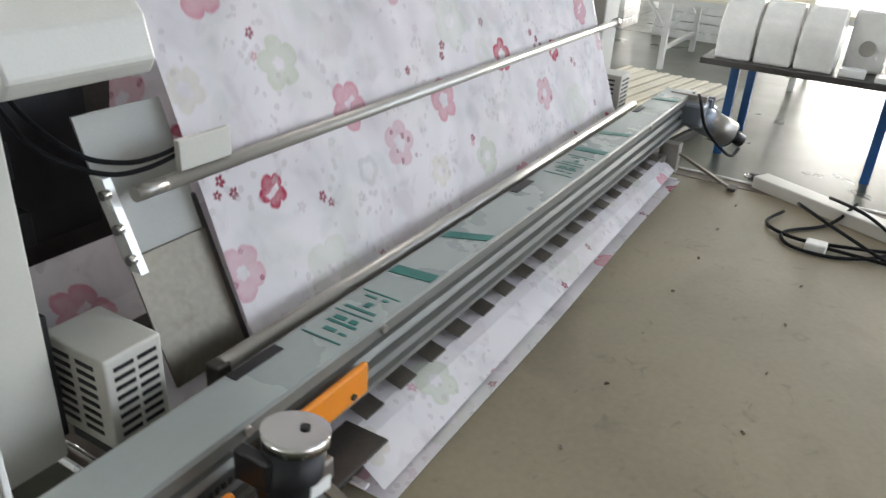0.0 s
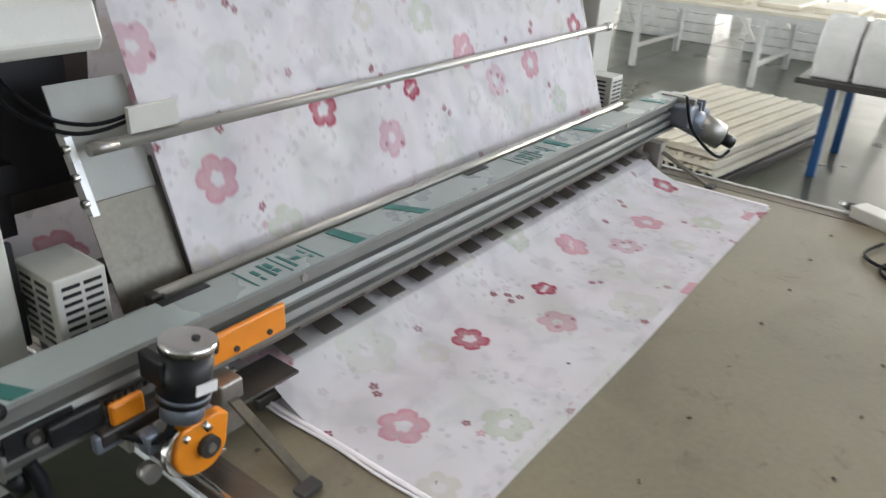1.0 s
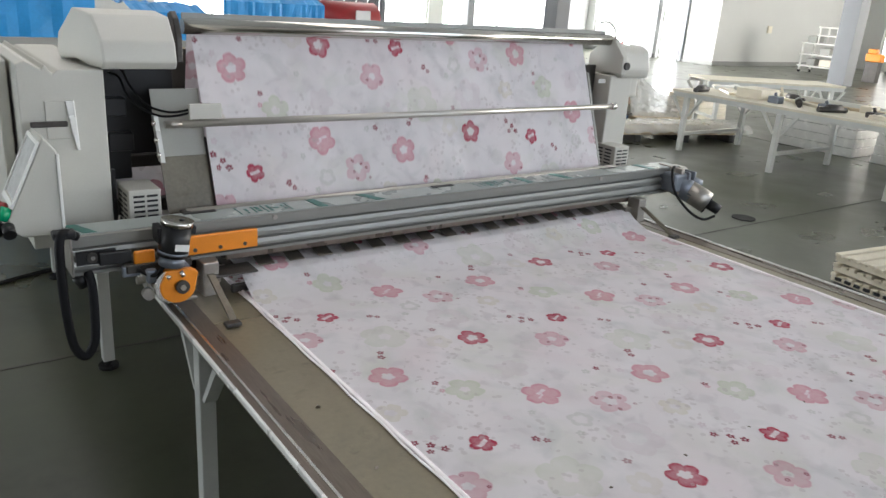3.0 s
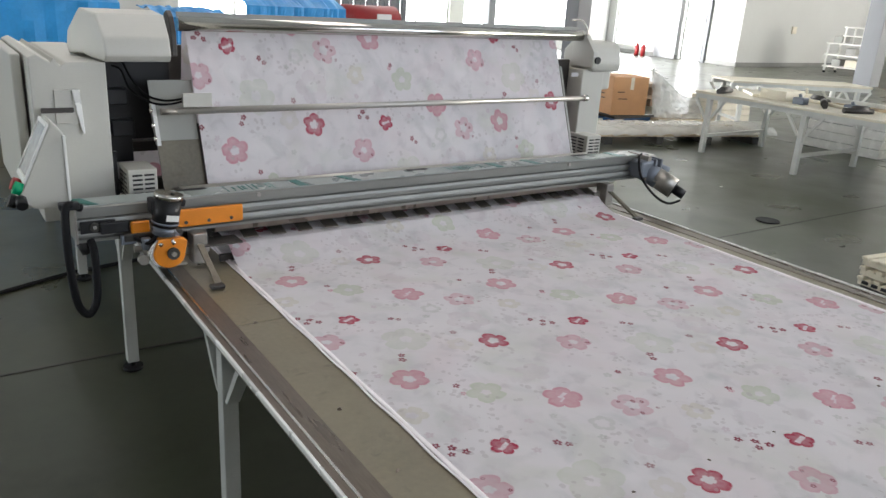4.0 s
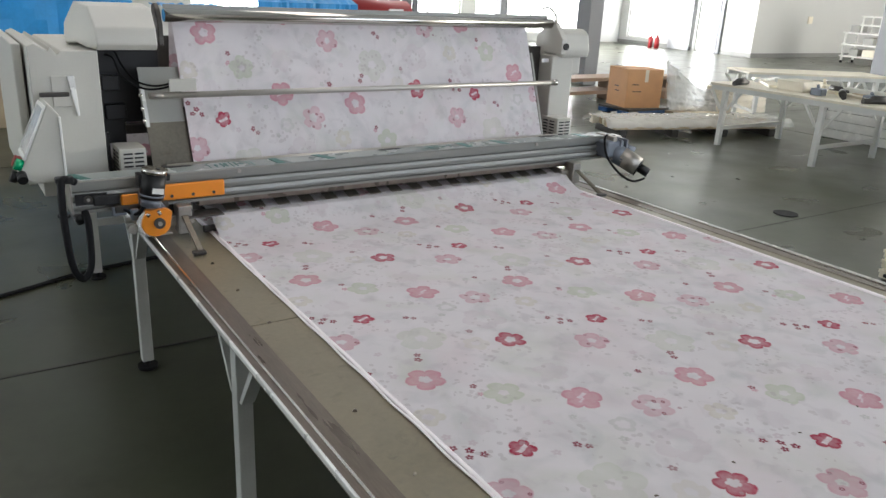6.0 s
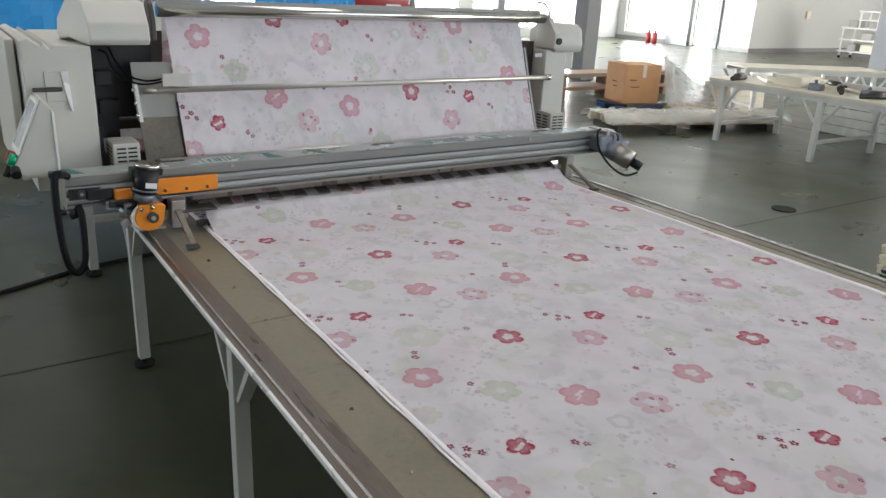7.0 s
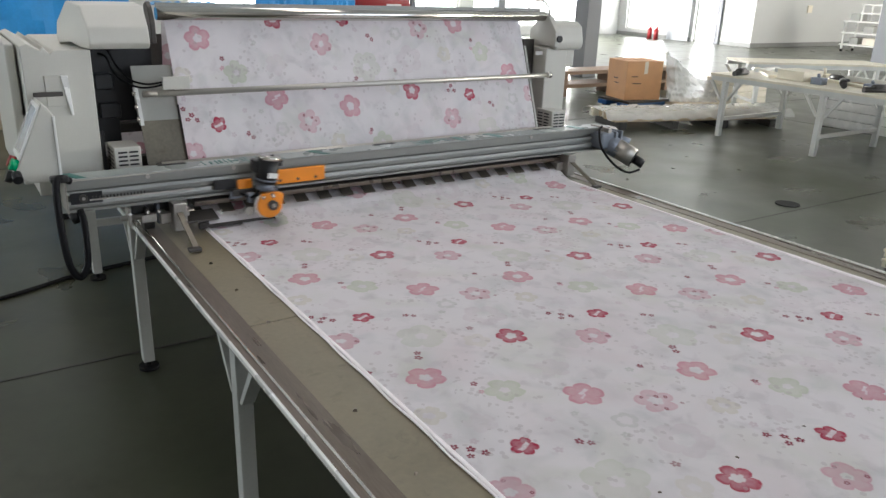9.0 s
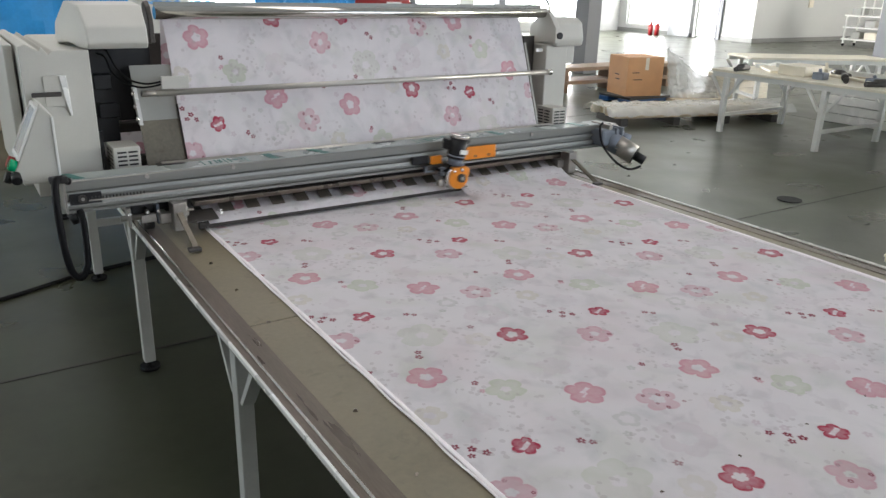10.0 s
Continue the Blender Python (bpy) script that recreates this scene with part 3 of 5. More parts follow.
def sheet(v0, v1, x0=CX0, x1=CX1):
    """A flat piece of cloth that carries its own stretch of the print."""
    bm = bmesh.new()
    lay = bm.loops.layers.uv.new("cloth")
    nx, L = 24 if x1 - x0 > 1 else 2, v1 - v0
    rows = [[bm.verts.new((x0 + (x1 - x0) * i / nx, y, 0)) for i in range(nx + 1)] for y in (-L / 2, L / 2)]
    for i in range(nx):
        f = bm.faces.new((rows[0][i], rows[0][i + 1], rows[1][i + 1], rows[1][i]))
        if v0 == V0:
            for q in rows[0][i:i + 2]:
                q.co.y = -L / 2 - 0.05 * (CX1 - q.co.x) / (CX1 - CX0)
        for lp in f.loops:
            lp[lay].uv = (lp.vert.co.x, v0 + L / 2 + lp.vert.co.y)
    return bm


cloth = thing("printed_cloth", "white cotton cloth with pink, red and pale green blossom print", "cloth")
strips = []
v = V0
while v < 2.75:
    k = 14 if 1.20 < v + STRIP / 2 < 1.335 else 1      # the strips that the knife cuts are in short pieces
    for i in range(k):
        xa, xb = CX0 + (CX1 - CX0) * i / k, CX0 + (CX1 - CX0) * (i + 1) / k
        ob = part("cloth_strip", sheet(v, v + STRIP, xa, xb), CLOTH, cloth)
        strips.append((ob, v, v + STRIP, (xa + xb) / 2 if k > 1 else None))
    v += STRIP
# the plies that already lie on the table
ply = thing("lower_ply", "edges of earlier cloth plies under the top one", "cloth")
for k, (g, y0) in enumerate(((0.010, -1.068), (0.004, -1.058))):
    bm = sheet(y0 - 0.4, 4.6 - 0.4)
    mid = (y0 + 4.6) / 2
    bmesh.ops.translate(bm, vec=(0, mid, H + 0.0015 + 0.001 * k), verts=bm.verts)
    for q in bm.verts:
        q.co.x += g * (1 if q.co.x > 1.1 else -1) + 0.003 * math.sin(9 * q.co.y)
        if q.co.y < 0:
            q.co.y += 0.003 * math.sin(5 * q.co.x + k) - 0.05 * (CX1 - q.co.x) / (CX1 - CX0)
    part("ply", bm, CLOTH, ply)
for x, s in ((CX0, -1), (CX1, 1)):
    for g, r in ((0.001, 0.0058), (0.011, 0.003)):
        bm = bmesh.new()
        tube(bm, [(x + s * g + 0.003 * math.sin(3.1 * i + 90 * g), -1.06 + 0.13 * i, H + 0.006) for i in range(42)], r, 8)
        part("selvedge", bm, LIT_EDGE, ply, "curled cloth edge, whitened to look lit")


# ---- the spreading machine ----
OX, OY = 0.3, 1.4
machine = thing("cloth_spreading_machine", "beige cloth spreading machine that rolls along the table", "machine")
D = Vector((-OX, -OY, 0))


def mpart(name, bm, material, parent=None, label="", d=D):
    bmesh.ops.translate(bm, vec=d, verts=bm.verts)
    return part(name, bm, material, parent or machine, label)


# beam with its grooved front
prof = [(1.455, 1.047), (1.352, 1.047), (1.348, 1.043), (1.348, 1.022), (1.366, 1.018), (1.366, 1.006), (1.354, 1.002), (1.350, 0.990), (1.362, 0.987), (1.362, 0.972),
        (1.348, 0.969), (1.345, 0.955), (1.357, 0.951), (1.357, 0.942), (1.345, 0.938), (1.345, 0.928), (1.455, 0.928)]
mpart("beam", extrude(bmesh.new(), prof, "x", -0.25, 2.45), ALU, label="long grooved aluminium beam")
mpart("beam_film", B(-0.249, 2.449, 1.352, 1.450, 1.0475, 1.050), FILM, label="pale green protective film on the beam")
for x, lean in ((-0.215, 0.04), (0.525, 0.01), (0.755, 0.04), (1.477, 0.01), (1.698, 0.03), (2.24, 0.02)):
    bm = bmesh.new()
    extrude(bm, [(x, 1.356), (x + 0.034, 1.356), (x + 0.034 - lean, 1.446), (x - lean, 1.446)], "z", 1.0504, 1.0518)
    mpart("tape", bm, TAPE, label="dark green adhesive tape")
for x, w in ((0.09, 0.105), (1.05, 0.10), (2.0, 0.09)):
    mpart("scale_plate", B(x, x + w, 1.428, 1.449, 1.0504, 1.0522), BLACK, label="small black inlay")
for x0 in (0.255, 1.24):
    for dx, y0, y1, w in ((0.0, 1.39, 1.49, 0.004), (0.03, 1.40, 1.42, 0.006), (0.03, 1.43, 1.46, 0.010), (0.06, 1.40, 1.475, 0.007), (0.075, 1.41, 1.43, 0.012), (0.075, 1.44, 1.47, 0.012),
                          (0.105, 1.39, 1.49, 0.004), (0.125, 1.40, 1.48, 0.008), (0.145, 1.43, 1.445, 0.018), (0.185, 1.41, 1.425, 0.008), (0.185, 1.44, 1.47, 0.006), (0.205, 1.39, 1.49, 0.004)):
        mpart("mark", B(x0 + dx * 0.85, x0 + dx * 0.85 + w, 1.362 + (y0 - 1.39) * 0.8, 1.362 + (y1 - 1.39) * 0.8, 1.0504, 1.0514), TAPE, label="dark green printed bar")
for x in (-0.257, 2.45):
    mpart("end_cap", B(x, x + 0.007, 1.343, 1.456, 0.925, 1.049, 0.002), STEEL, label="steel end plate")
# belt slot with its pulley near the beam's end
mpart("belt_slot", B(-0.243, -0.135, 1.3455, 1.3495, 0.957, 0.999), BLACK, label="dark belt slot")
mpart("pulley", R((-0.2, 1.346, 0.978), (-0.2, 1.338, 0.978), 0.015), DARK_STEEL)
mpart("pulley_screw", R((-0.2, 1.338, 0.978), (-0.2, 1.336, 0.978), 0.006), STEEL)
mpart("belt", B(-0.18, 0.2, 1.343, 1.3452, 0.966, 0.972), STEEL, label="thin toothed belt")
for i in range(16):
    mpart("belt_tooth", B(-0.17 + 0.012 * i, -0.165 + 0.012 * i, 1.342, 1.3452, 0.9725, 0.982), DARK_STEEL)
for x in (0.03, 0.36, 1.9):
    mpart("bolt", R((x, 1.352, 1.035), (x, 1.342, 1.035), 0.008), STEEL)
# back tube over which the cloth runs
mpart("guide_tube", R((0.12, 1.492, 1.035), (2.15, 1.492, 1.035), 0.015), TUBE, label="round guide tube")
mpart("tube_mount", B(0.10, 0.13, 1.477, 1.507, 0.98, 1.045, 0.004), DARK_STEEL)
# comb that holds the cloth
comb = tagged(new("comb"), "dark steel comb with flat fingers")
comb.parent = machine
mpart("comb_bar", B(0.20, 2.15, 1.375, 1.45, 0.898, 0.922, 0.003), DARK_STEEL, comb, "dark steel bar")
mpart("comb_lip", B(0.20, 2.15, 1.362, 1.374, 0.905, 0.924, 0.002), RAIL, comb, "brass-coloured lip")
for i in range(17):
    x = 0.30 + 0.1085 * i
    bm = bmesh.new()
    extrude(bm, [(1.40, 0.893), (1.40, 0.896), (1.338, 0.881), (1.338, 0.878)], "x", x, x + 0.055)
    mpart("finger", bm, FINGER, comb)
mpart("knife_rail", B(0.20, 2.15, 1.316, 1.334, 0.806, 0.832, 0.003), DARK_STEEL, label="dark knife rail under the cloth")
mpart("lead_plate", B(0.13, 0.27, 1.27, 1.36, 0.884, 0.890, 0.002), DARK_STEEL, comb, "dark lead-in plate")
mpart("lower_plate", B(0.20, 2.15, 1.46, 1.475, 0.84, 0.93), DARK_STEEL, label="dark plate under the beam")
mpart("guide_strip", B(-0.006, 0.006, -0.045, 0.045, -0.010, 0.010, 0.002, m=pose(0.292, 1.392, 0.846, -14, 0, 14)), TRIM, label="short bright steel strip")
# foot guides at both table edges
for x, s in ((0.12, 1), (2.14, -1)):
    bm = B(x - 0.02, x + 0.03, 1.29, 1.36, 0.80 + 0.02, 0.93, 0.004)
    box(bm, x - 0.06, x + 0.05, 1.33, 1.40, 0.845, 0.885, 0.004)
    mpart("guide_bracket", bm, STEEL, label="worn steel guide bracket")
    bm = bmesh.new()
    extrude(bm, [(1.30, 0.895), (1.28, 0.895), (1.075, 0.806), (1.10, 0.806)], "x", x - 0.008, x + 0.012)
    mpart("strut", bm, TAN_PLATE, label="slanted flat strut")
    mpart("strut_foot", B(x - 0.03, x + 0.016, 1.07, 1.10, 0.805, 0.818, 0.003), DARK_STEEL)
    mpart("wheel", R((x - 0.11 * s, 1.42, 0.835), (x - 0.07 * s, 1.42, 0.835), 0.03), DARK_STEEL, label="small running wheel")
mpart("axle_block", B(-0.03, 0.15, 1.40, 1.465, 0.862, 0.922, 0.006), BLACK)
mpart("axle", R((-0.075, 1.382, 0.872), (0.20, 1.382, 0.872), 0.011), STEEL, label="round steel axle")
for x, h, m in ((-0.045, 0.915, STEEL), (0.02, 0.905, DARK_STEEL), (0.06, 0.918, CAST), (0.165, 0.912, STEEL)):
    mpart("axle_bracket", B(x - 0.006, x + 0.006, 1.358, 1.412, 0.84, h, 0.003), m)
    mpart("bracket_bolt", R((x, 1.358, 0.893), (x, 1.350, 0.893), 0.007, n=6), CHROME)
mpart("axle_collar", R((0.09, 1.382, 0.872), (0.12, 1.382, 0.872), 0.021), DARK_STEEL)
mpart("bracket_cover", B(-0.005, 0.05, 1.352, 1.358, 0.852, 0.882, 0.002), STEEL)
# curtain rod with its clamps
mpart("curtain_rod", R((0.15, 1.62, 1.300), (2.235, 1.63, 1.300), 0.0125), TUBE, label="slim bright tube across the cloth")
mpart("rod_end", R((0.10, 1.62, 1.300), (0.155, 1.62, 1.300), 0.0125), STEEL)
mpart("rod_end", R((2.222, 1.63, 1.300), (2.248, 1.63, 1.300), 0.017), CHROME)
mpart("clamp_plate", B(0.178, 0.285, 1.606, 1.618, 1.316, 1.366, 0.002), PAINT, label="beige sensor plate")
bm = bmesh.new()
extrude(bm, [(1.66, 1.32), (1.69, 1.32), (1.63, 1.18), (1.60, 1.18)], "x", 0.078, 0.092)
mpart("mount_bar", bm, TRIM, label="narrow bright bar with bolts")
for z, y in ((1.205, 1.61), (1.25, 1.63), (1.30, 1.65)):
    mpart("bolt", R((0.078, y, z), (0.066, y, z), 0.008), CHROME)
bm = bmesh.new()
extrude(bm, [(1.722, 1.40), (1.726, 1.40), (1.645, 1.18), (1.641, 1.18)], "x", 0.085, 0.245)
mpart("side_plate", bm, PAINT_DARK, label="pale grey upper side plate")
bm = bmesh.new()
extrude(bm, [(1.638, 1.19), (1.642, 1.19), (1.560, 0.985), (1.556, 0.985)], "x", 0.085, 0.24)
mpart("side_plate", bm, TAN_PLATE, label="tan zinc lower side plate")
bm = bmesh.new()
extrude(bm, [(1.662, 1.245), (1.677, 1.245), (1.570, 0.985), (1.553, 0.985)], "x", 0.241, 0.249)
mpart("plate_edge", bm, DARK_STEEL, label="dark folded plate edge")
bm = bmesh.new()
extrude(bm, [(1.715, 1.45), (1.725, 1.45), (1.55, 0.97), (1.54, 0.97)], "x", 2.118, 2.130)
mpart("side_plate", bm, PAINT_DARK, label="pale grey side plate")
mpart("sensor_cable", tube(bmesh.new(), [(0.0, 1.84, 1.46), (0.02, 1.80, 1.455), (0.035, 1.74, 1.40), (0.07, 1.69, 1.352), (0.12, 1.66, 1.335), (0.16, 1.64, 1.338), (0.20, 1.625, 1.35)], 0.004), RUBBER)
mpart("sensor_cable", tube(bmesh.new(), [(-0.01, 1.84, 1.44), (0.01, 1.79, 1.43), (0.02, 1.73, 1.375), (0.055, 1.69, 1.34), (0.10, 1.66, 1.322), (0.15, 1.64, 1.325), (0.20, 1.625, 1.34)], 0.004), RUBBER)
# top roller
mpart("top_roller", R((0.205, 1.735, 1.603), (2.26, 1.735, 1.603), 0.026, n=32), CHROME, label="polished steel top roller")
mpart("lip_plate", B(0.21, 2.25, 1.752, 1.758, 1.625, 1.645), ALU)
# louvred motor covers
def louvre(x, y):
    w, dep, z0, z1 = 0.100, 0.14, 0.95, 1.110
    c = mpart("motor_cover", B(x, x + w, y, y + dep, z0, z1, 0.004), PAINT, label="beige sheet cover with louvres")
    # Added black block: paints the shaded gap under the cover.
    mpart("cover_stand", B(x + 0.012, x + w - 0.012, y + 0.012, y + dep - 0.012, z0 - 0.035, z0 - 0.001, 0.003), BLACK, c, "black block for the dark gap under the cover")
    for row in range(8):
        for k in range(2):
            u = x + 0.014 + 0.041 * k
            mpart("slot", B(u, u + 0.034, y - 0.0012, y + 0.001, z0 + 0.02 + 0.0165 * row, z0 + 0.027 + 0.0165 * row), BLACK, c)
            u = y + 0.025 + 0.055 * k
            mpart("slot", B(x - 0.0012, x + 0.001, u, u + 0.04, z0 + 0.02 + 0.0165 * row, z0 + 0.027 + 0.0165 * row), BLACK, c)


louvre(-0.043, 1.545)
louvre(2.235, 1.575)
# uprights
mpart("upright", extrude(bmesh.new(), [(-0.31, 0.93), (-0.074, 0.93), (-0.074, 1.475), (-0.20, 1.475), (-0.215, 1.462), (-0.235, 1.49), (-0.245, 1.475), (-0.285, 1.50), (-0.31, 1.49)], "y", 1.62, 2.42, 0.004), PAINT, label="beige steel side cabinet")
mpart("cabinet_edge", B(-0.35, -0.318, 1.74, 2.5, 0.95, 1.49, 0.006), PAINT, label="beige folded edge panel")
mpart("handle_recess", B(-0.245, -0.176, 1.614, 1.62, 1.27, 1.385, 0.003), PAINT, label="inset handle recess")
mpart("recess_lip", extrude(bmesh.new(), [(-0.19, 1.385), (-0.165, 1.385), (-0.158, 1.235), (-0.166, 1.235), (-0.178, 1.30)], "y", 1.606, 1.62, 0.002), TRIM, label="bright strip along the recess's right edge")
mpart("slider_handle", B(-0.29, -0.19, 1.585, 1.60, 1.312, 1.328, 0.003), DARK_STEEL, label="dark slider handle")
mpart("upright", B(2.25, 2.405, 1.68, 2.30, 0.93, 1.44, 0.006), PAINT, label="beige right side post")
mpart("inner_post", B(2.17, 2.245, 1.78, 2.1, 0.95, 1.48, 0.004), DARK_STEEL)
mpart("inner_panel", B(-0.055, 0.05, 1.86, 2.3, 0.95, 1.46, 0.004), BLACK, label="dark inner mechanism")
mpart("cradle_rail", B(-0.07, 0.16, 1.66, 1.70, 1.0, 1.045, 0.003), DARK_STEEL, label="dark rail of the cradle")
mpart("cradle_rail", B(0.0, 0.03, 1.70, 1.86, 1.0, 1.03, 0.003), BLACK)
# Black sheet added to keep the space behind the cables dark.
mpart("inner_cover", B(-0.07, 0.20, 1.855, 1.862, 1.16, 1.47), BLACK, label="black sheet for the dark space behind the sensor cables")
mpart("drive_belt", B(-0.068, -0.056, 1.64, 1.655, 0.95, 1.16, 0.001), BLACK)
mpart("inner_bracket", B(-0.04, 0.03, 1.80, 1.86, 1.30, 1.36, 0.004), BLACK)
mpart("inner_bracket", B(-0.03, 0.05, 1.81, 1.86, 1.18, 1.24, 0.004), BLACK)
mpart("cross_tube", B(-0.05, 2.248, 1.95, 2.0, 1.05, 1.13, 0.004), DARK_STEEL)
mpart("back_plate", B(0.04, 2.25, 2.05, 2.06, 1.15, 1.50), DARK_STEEL, label="dark back plate of the cradle")
mpart("cradle", extrude(bmesh.new(), [(1.72, 1.00), (2.02, 1.02), (2.4, 1.18), (2.4, 1.17), (2.02, 1.005), (1.72, 0.985)], "x", 0.0, 2.2), ALU, label="sheet metal cloth cradle")
# covers on top
pr = [(1.60, 1.478), (1.585, 1.50), (1.60, 1.56), (1.66, 1.635), (1.80, 1.645), (1.93, 1.56), (1.95, 1.50), (1.93, 1.475), (1.80, 1.49), (1.70, 1.478)]
bm = extrude(bmesh.new(), pr, "x", -0.155, 0.14, 0.006)
for q in bm.verts:
    if q.co.x < 0:
        q.co.x += 0.075 - 0.17 * (q.co.y - 1.594)
mpart("top_cover", bm, PAINT, label="beige rounded top cover")
pr2 = [(1.65, 1.43), (1.64, 1.47), (1.66, 1.555), (1.70, 1.58), (1.82, 1.58), (1.88, 1.53), (1.88, 1.43)]
mpart("top_cover", extrude(bmesh.new(), pr2, "x", 2.285, 2.485, 0.012), PAINT, label="beige rounded end cover")
mpart("cover_drop", B(2.41, 2.48, 1.70, 1.84, 1.33, 1.44, 0.012), PAINT)
mpart("bearing_plate", extrude(bmesh.new(), [(1.63, 1.45), (1.63, 1.53), (1.70, 1.61), (1.76, 1.63), (1.79, 1.60), (1.79, 1.45)], "x", 2.263, 2.295, 0.004), PAINT, label="beige bearing plate")
mpart("bearing_plate", extrude(bmesh.new(), [(1.67, 1.49), (1.67, 1.57), (1.70, 1.63), (1.73, 1.65), (1.76, 1.64), (1.79, 1.49)], "x", 0.165, 0.185, 0.004), DARK_STEEL, label="dark bearing plate")
mpart("knob", R((2.29, 1.638, 1.49), (2.29, 1.620, 1.49), 0.018), BLACK, label="black round knob")
mpart("clamp_lever", tube(bmesh.new(), [(2.27, 1.70, 1.60), (2.26, 1.70, 1.65), (2.23, 1.72, 1.685), (2.19, 1.74, 1.68)], 0.006), CHROME)
mpart("bracket_tab", B(2.20, 2.262, 1.71, 1.715, 1.40, 1.42), LABEL)
# operator box
panel = mpart("control_box", extrude(bmesh.new(), [(-0.40, 1.06), (-0.355, 1.03), (-0.25, 1.02), (-0.25, 1.27), (-0.285, 1.312)], "y", 1.44, 1.62, 0.005), PAINT, label="beige control box with a sloped face")
slope = Vector((-0.285 + 0.40, 0, 1.312 - 1.06)).normalized()
out = Vector((-slope.z, 0, slope.x))


def on_slope(u0, u1, y0, y1, h):
    """A thin plate on the sloped face: u along the slope from its foot."""
    bm = bmesh.new()
    o = Vector((-0.40, 0, 1.06))
    c = [o + slope * u + out * w + Vector((0, y, 0)) for u in (u0, u1) for y in (y0, y1) for w in (0.0, h)]
    vs = [bm.verts.new(q) for q in c]
    for f in ((0, 1, 3, 2), (4, 6, 7, 5), (0, 4, 5, 1), (2, 3, 7, 6), (0, 2, 6, 4), (1, 5, 7, 3)):
        bm.faces.new([vs[i] for i in f])
    return bm


mpart("screen", on_slope(0.08, 0.25, 1.453, 1.597, 0.003), SCREEN, panel, "pale touch panel in its frame")
for u0, u1, y0, y1 in ((0.06, 0.262, 1.441, 1.451), (0.06, 0.076, 1.452, 1.610), (0.252, 0.264, 1.452, 1.610), (0.06, 0.262, 1.599, 1.611)):
    mpart("screen_frame", on_slope(u0, u1, y0, y1, 0.007), LABEL, panel, "white panel frame")
# White strip paints the light that the box's front edge catches.
mpart("folded_edge", B(-0.256, -0.247, 1.434, 1.441, 1.025, 1.265, 0.002), LABEL, panel, "white strip for the light on the box edge")
for u, y, m in ((0.036, 1.462, GREEN_LENS), (0.036, 1.52, RED), (-0.01, 1.46, BLACK)):
    q = Vector((-0.40, y, 1.06)) + slope * u
    mpart("button", R(q, q + out * 0.024, 0.021), m, panel)
mpart("emergency_stop", R((-0.392, 1.445, 1.065), (-0.392, 1.412, 1.05), 0.017), BLACK, panel, "dark round stop knob")
# drive motor at the beam's far end
mot = mpart("drive_motor", B(2.40, 2.52, 1.28, 1.40, 0.945, 1.03, 0.012), CAST, label="grey cast gear motor")
mpart("gear_case", R((2.46, 1.345, 0.985), (2.515, 1.265, 0.94), 0.05), CAST, mot)
mpart("motor_can", R((2.505, 1.28, 0.95), (2.555, 1.205, 0.905), 0.050, n=28), STEEL, mot, "grey steel motor can")
mpart("can_face", R((2.555, 1.205, 0.905), (2.5575, 1.2012, 0.903), 0.050, n=28), BLACK, mot, "black end face")
mpart("motor_flange", R((2.455, 1.352, 0.988), (2.463, 1.340, 0.982), 0.058, n=24), STEEL, mot, "round steel flange")
mpart("terminal_lid", B(2.478, 2.562, 1.348, 1.412, 1.0352, 1.040, 0.002), PAINT, mot, "pale terminal box lid")
mpart("terminal_gland", R((2.475, 1.345, 1.03), (2.452, 1.332, 1.034), 0.012), BLACK, mot, "black cable gland")
for x in (2.49, 2.53):
    mpart("housing_rib", B(x - 0.006, x + 0.006, 1.272, 1.40, 0.94, 1.036, 0.003), CAST, mot)
mpart("encoder_stub", R((2.56, 1.325, 0.985), (2.60, 1.285, 0.965), 0.024), CAST, mot, "round encoder")
mpart("motor_knob", R((2.555, 1.205, 0.905), (2.585, 1.160, 0.88), 0.024), BLACK, mot, "black end knob")
mpart("motor_box", B(2.47, 2.57, 1.34, 1.42, 0.985, 1.035, 0.008), PAINT, mot)
mpart("motor_plate", B(2.38, 2.405, 1.28, 1.42, 0.93, 1.055, 0.003), STEEL, mot)
mpart("motor_cable", tube(bmesh.new(), [(2.42, 1.31, 1.06), (2.385, 1.29, 1.04), (2.385, 1.26, 0.96), (2.42, 1.20, 0.885), (2.49, 1.17, 0.845), (2.56, 1.16, 0.855)], 0.006), RUBBER, mot)
for o in (mot, *[c for c in mot.children if "plate" not in c.name]):
    grow = Matrix.Translation((2.398 - OX, 1.35 - OY, 0.985)) @ Matrix.Diagonal((1.07, 1.07, 1.05, 1)) @ Matrix.Translation((OX - 2.46, OY - 1.35, -0.985))
    o.data.transform(grow)
# hanging cable loop
mpart("cable_loop", tube(bmesh.new(), [(-0.235, 1.35, 1.045), (-0.278, 1.33, 1.06), (-0.290, 1.31, 0.98), (-0.288, 1.30, 0.84), (-0.276, 1.30, 0.735), (-0.248, 1.30, 0.695), (-0.219, 1.31, 0.735), (-0.211, 1.32, 0.82), (-0.21, 1.33, 0.90), (-0.215, 1.35, 0.935)], 0.013), RUBBER, label="thick black cable loop")
mpart("cable_gland", R((-0.24, 1.36, 0.925), (-0.225, 1.36, 0.89), 0.018), BLACK)
mpart("cable_gland", B(-0.30, -0.24, 1.325, 1.36, 1.045, 1.07, 0.006), BLACK)

# cutting carriage that runs along the beam
carriage = tagged(new("cutting_carriage"), "orange and black cutting carriage on the beam")
carriage.parent = machine
CD = D + Vector((-0.03, -0.018, -0.008))


def cpart(name, bm, material, label=""):
    return mpart(name, bm, material, carriage, label, CD)


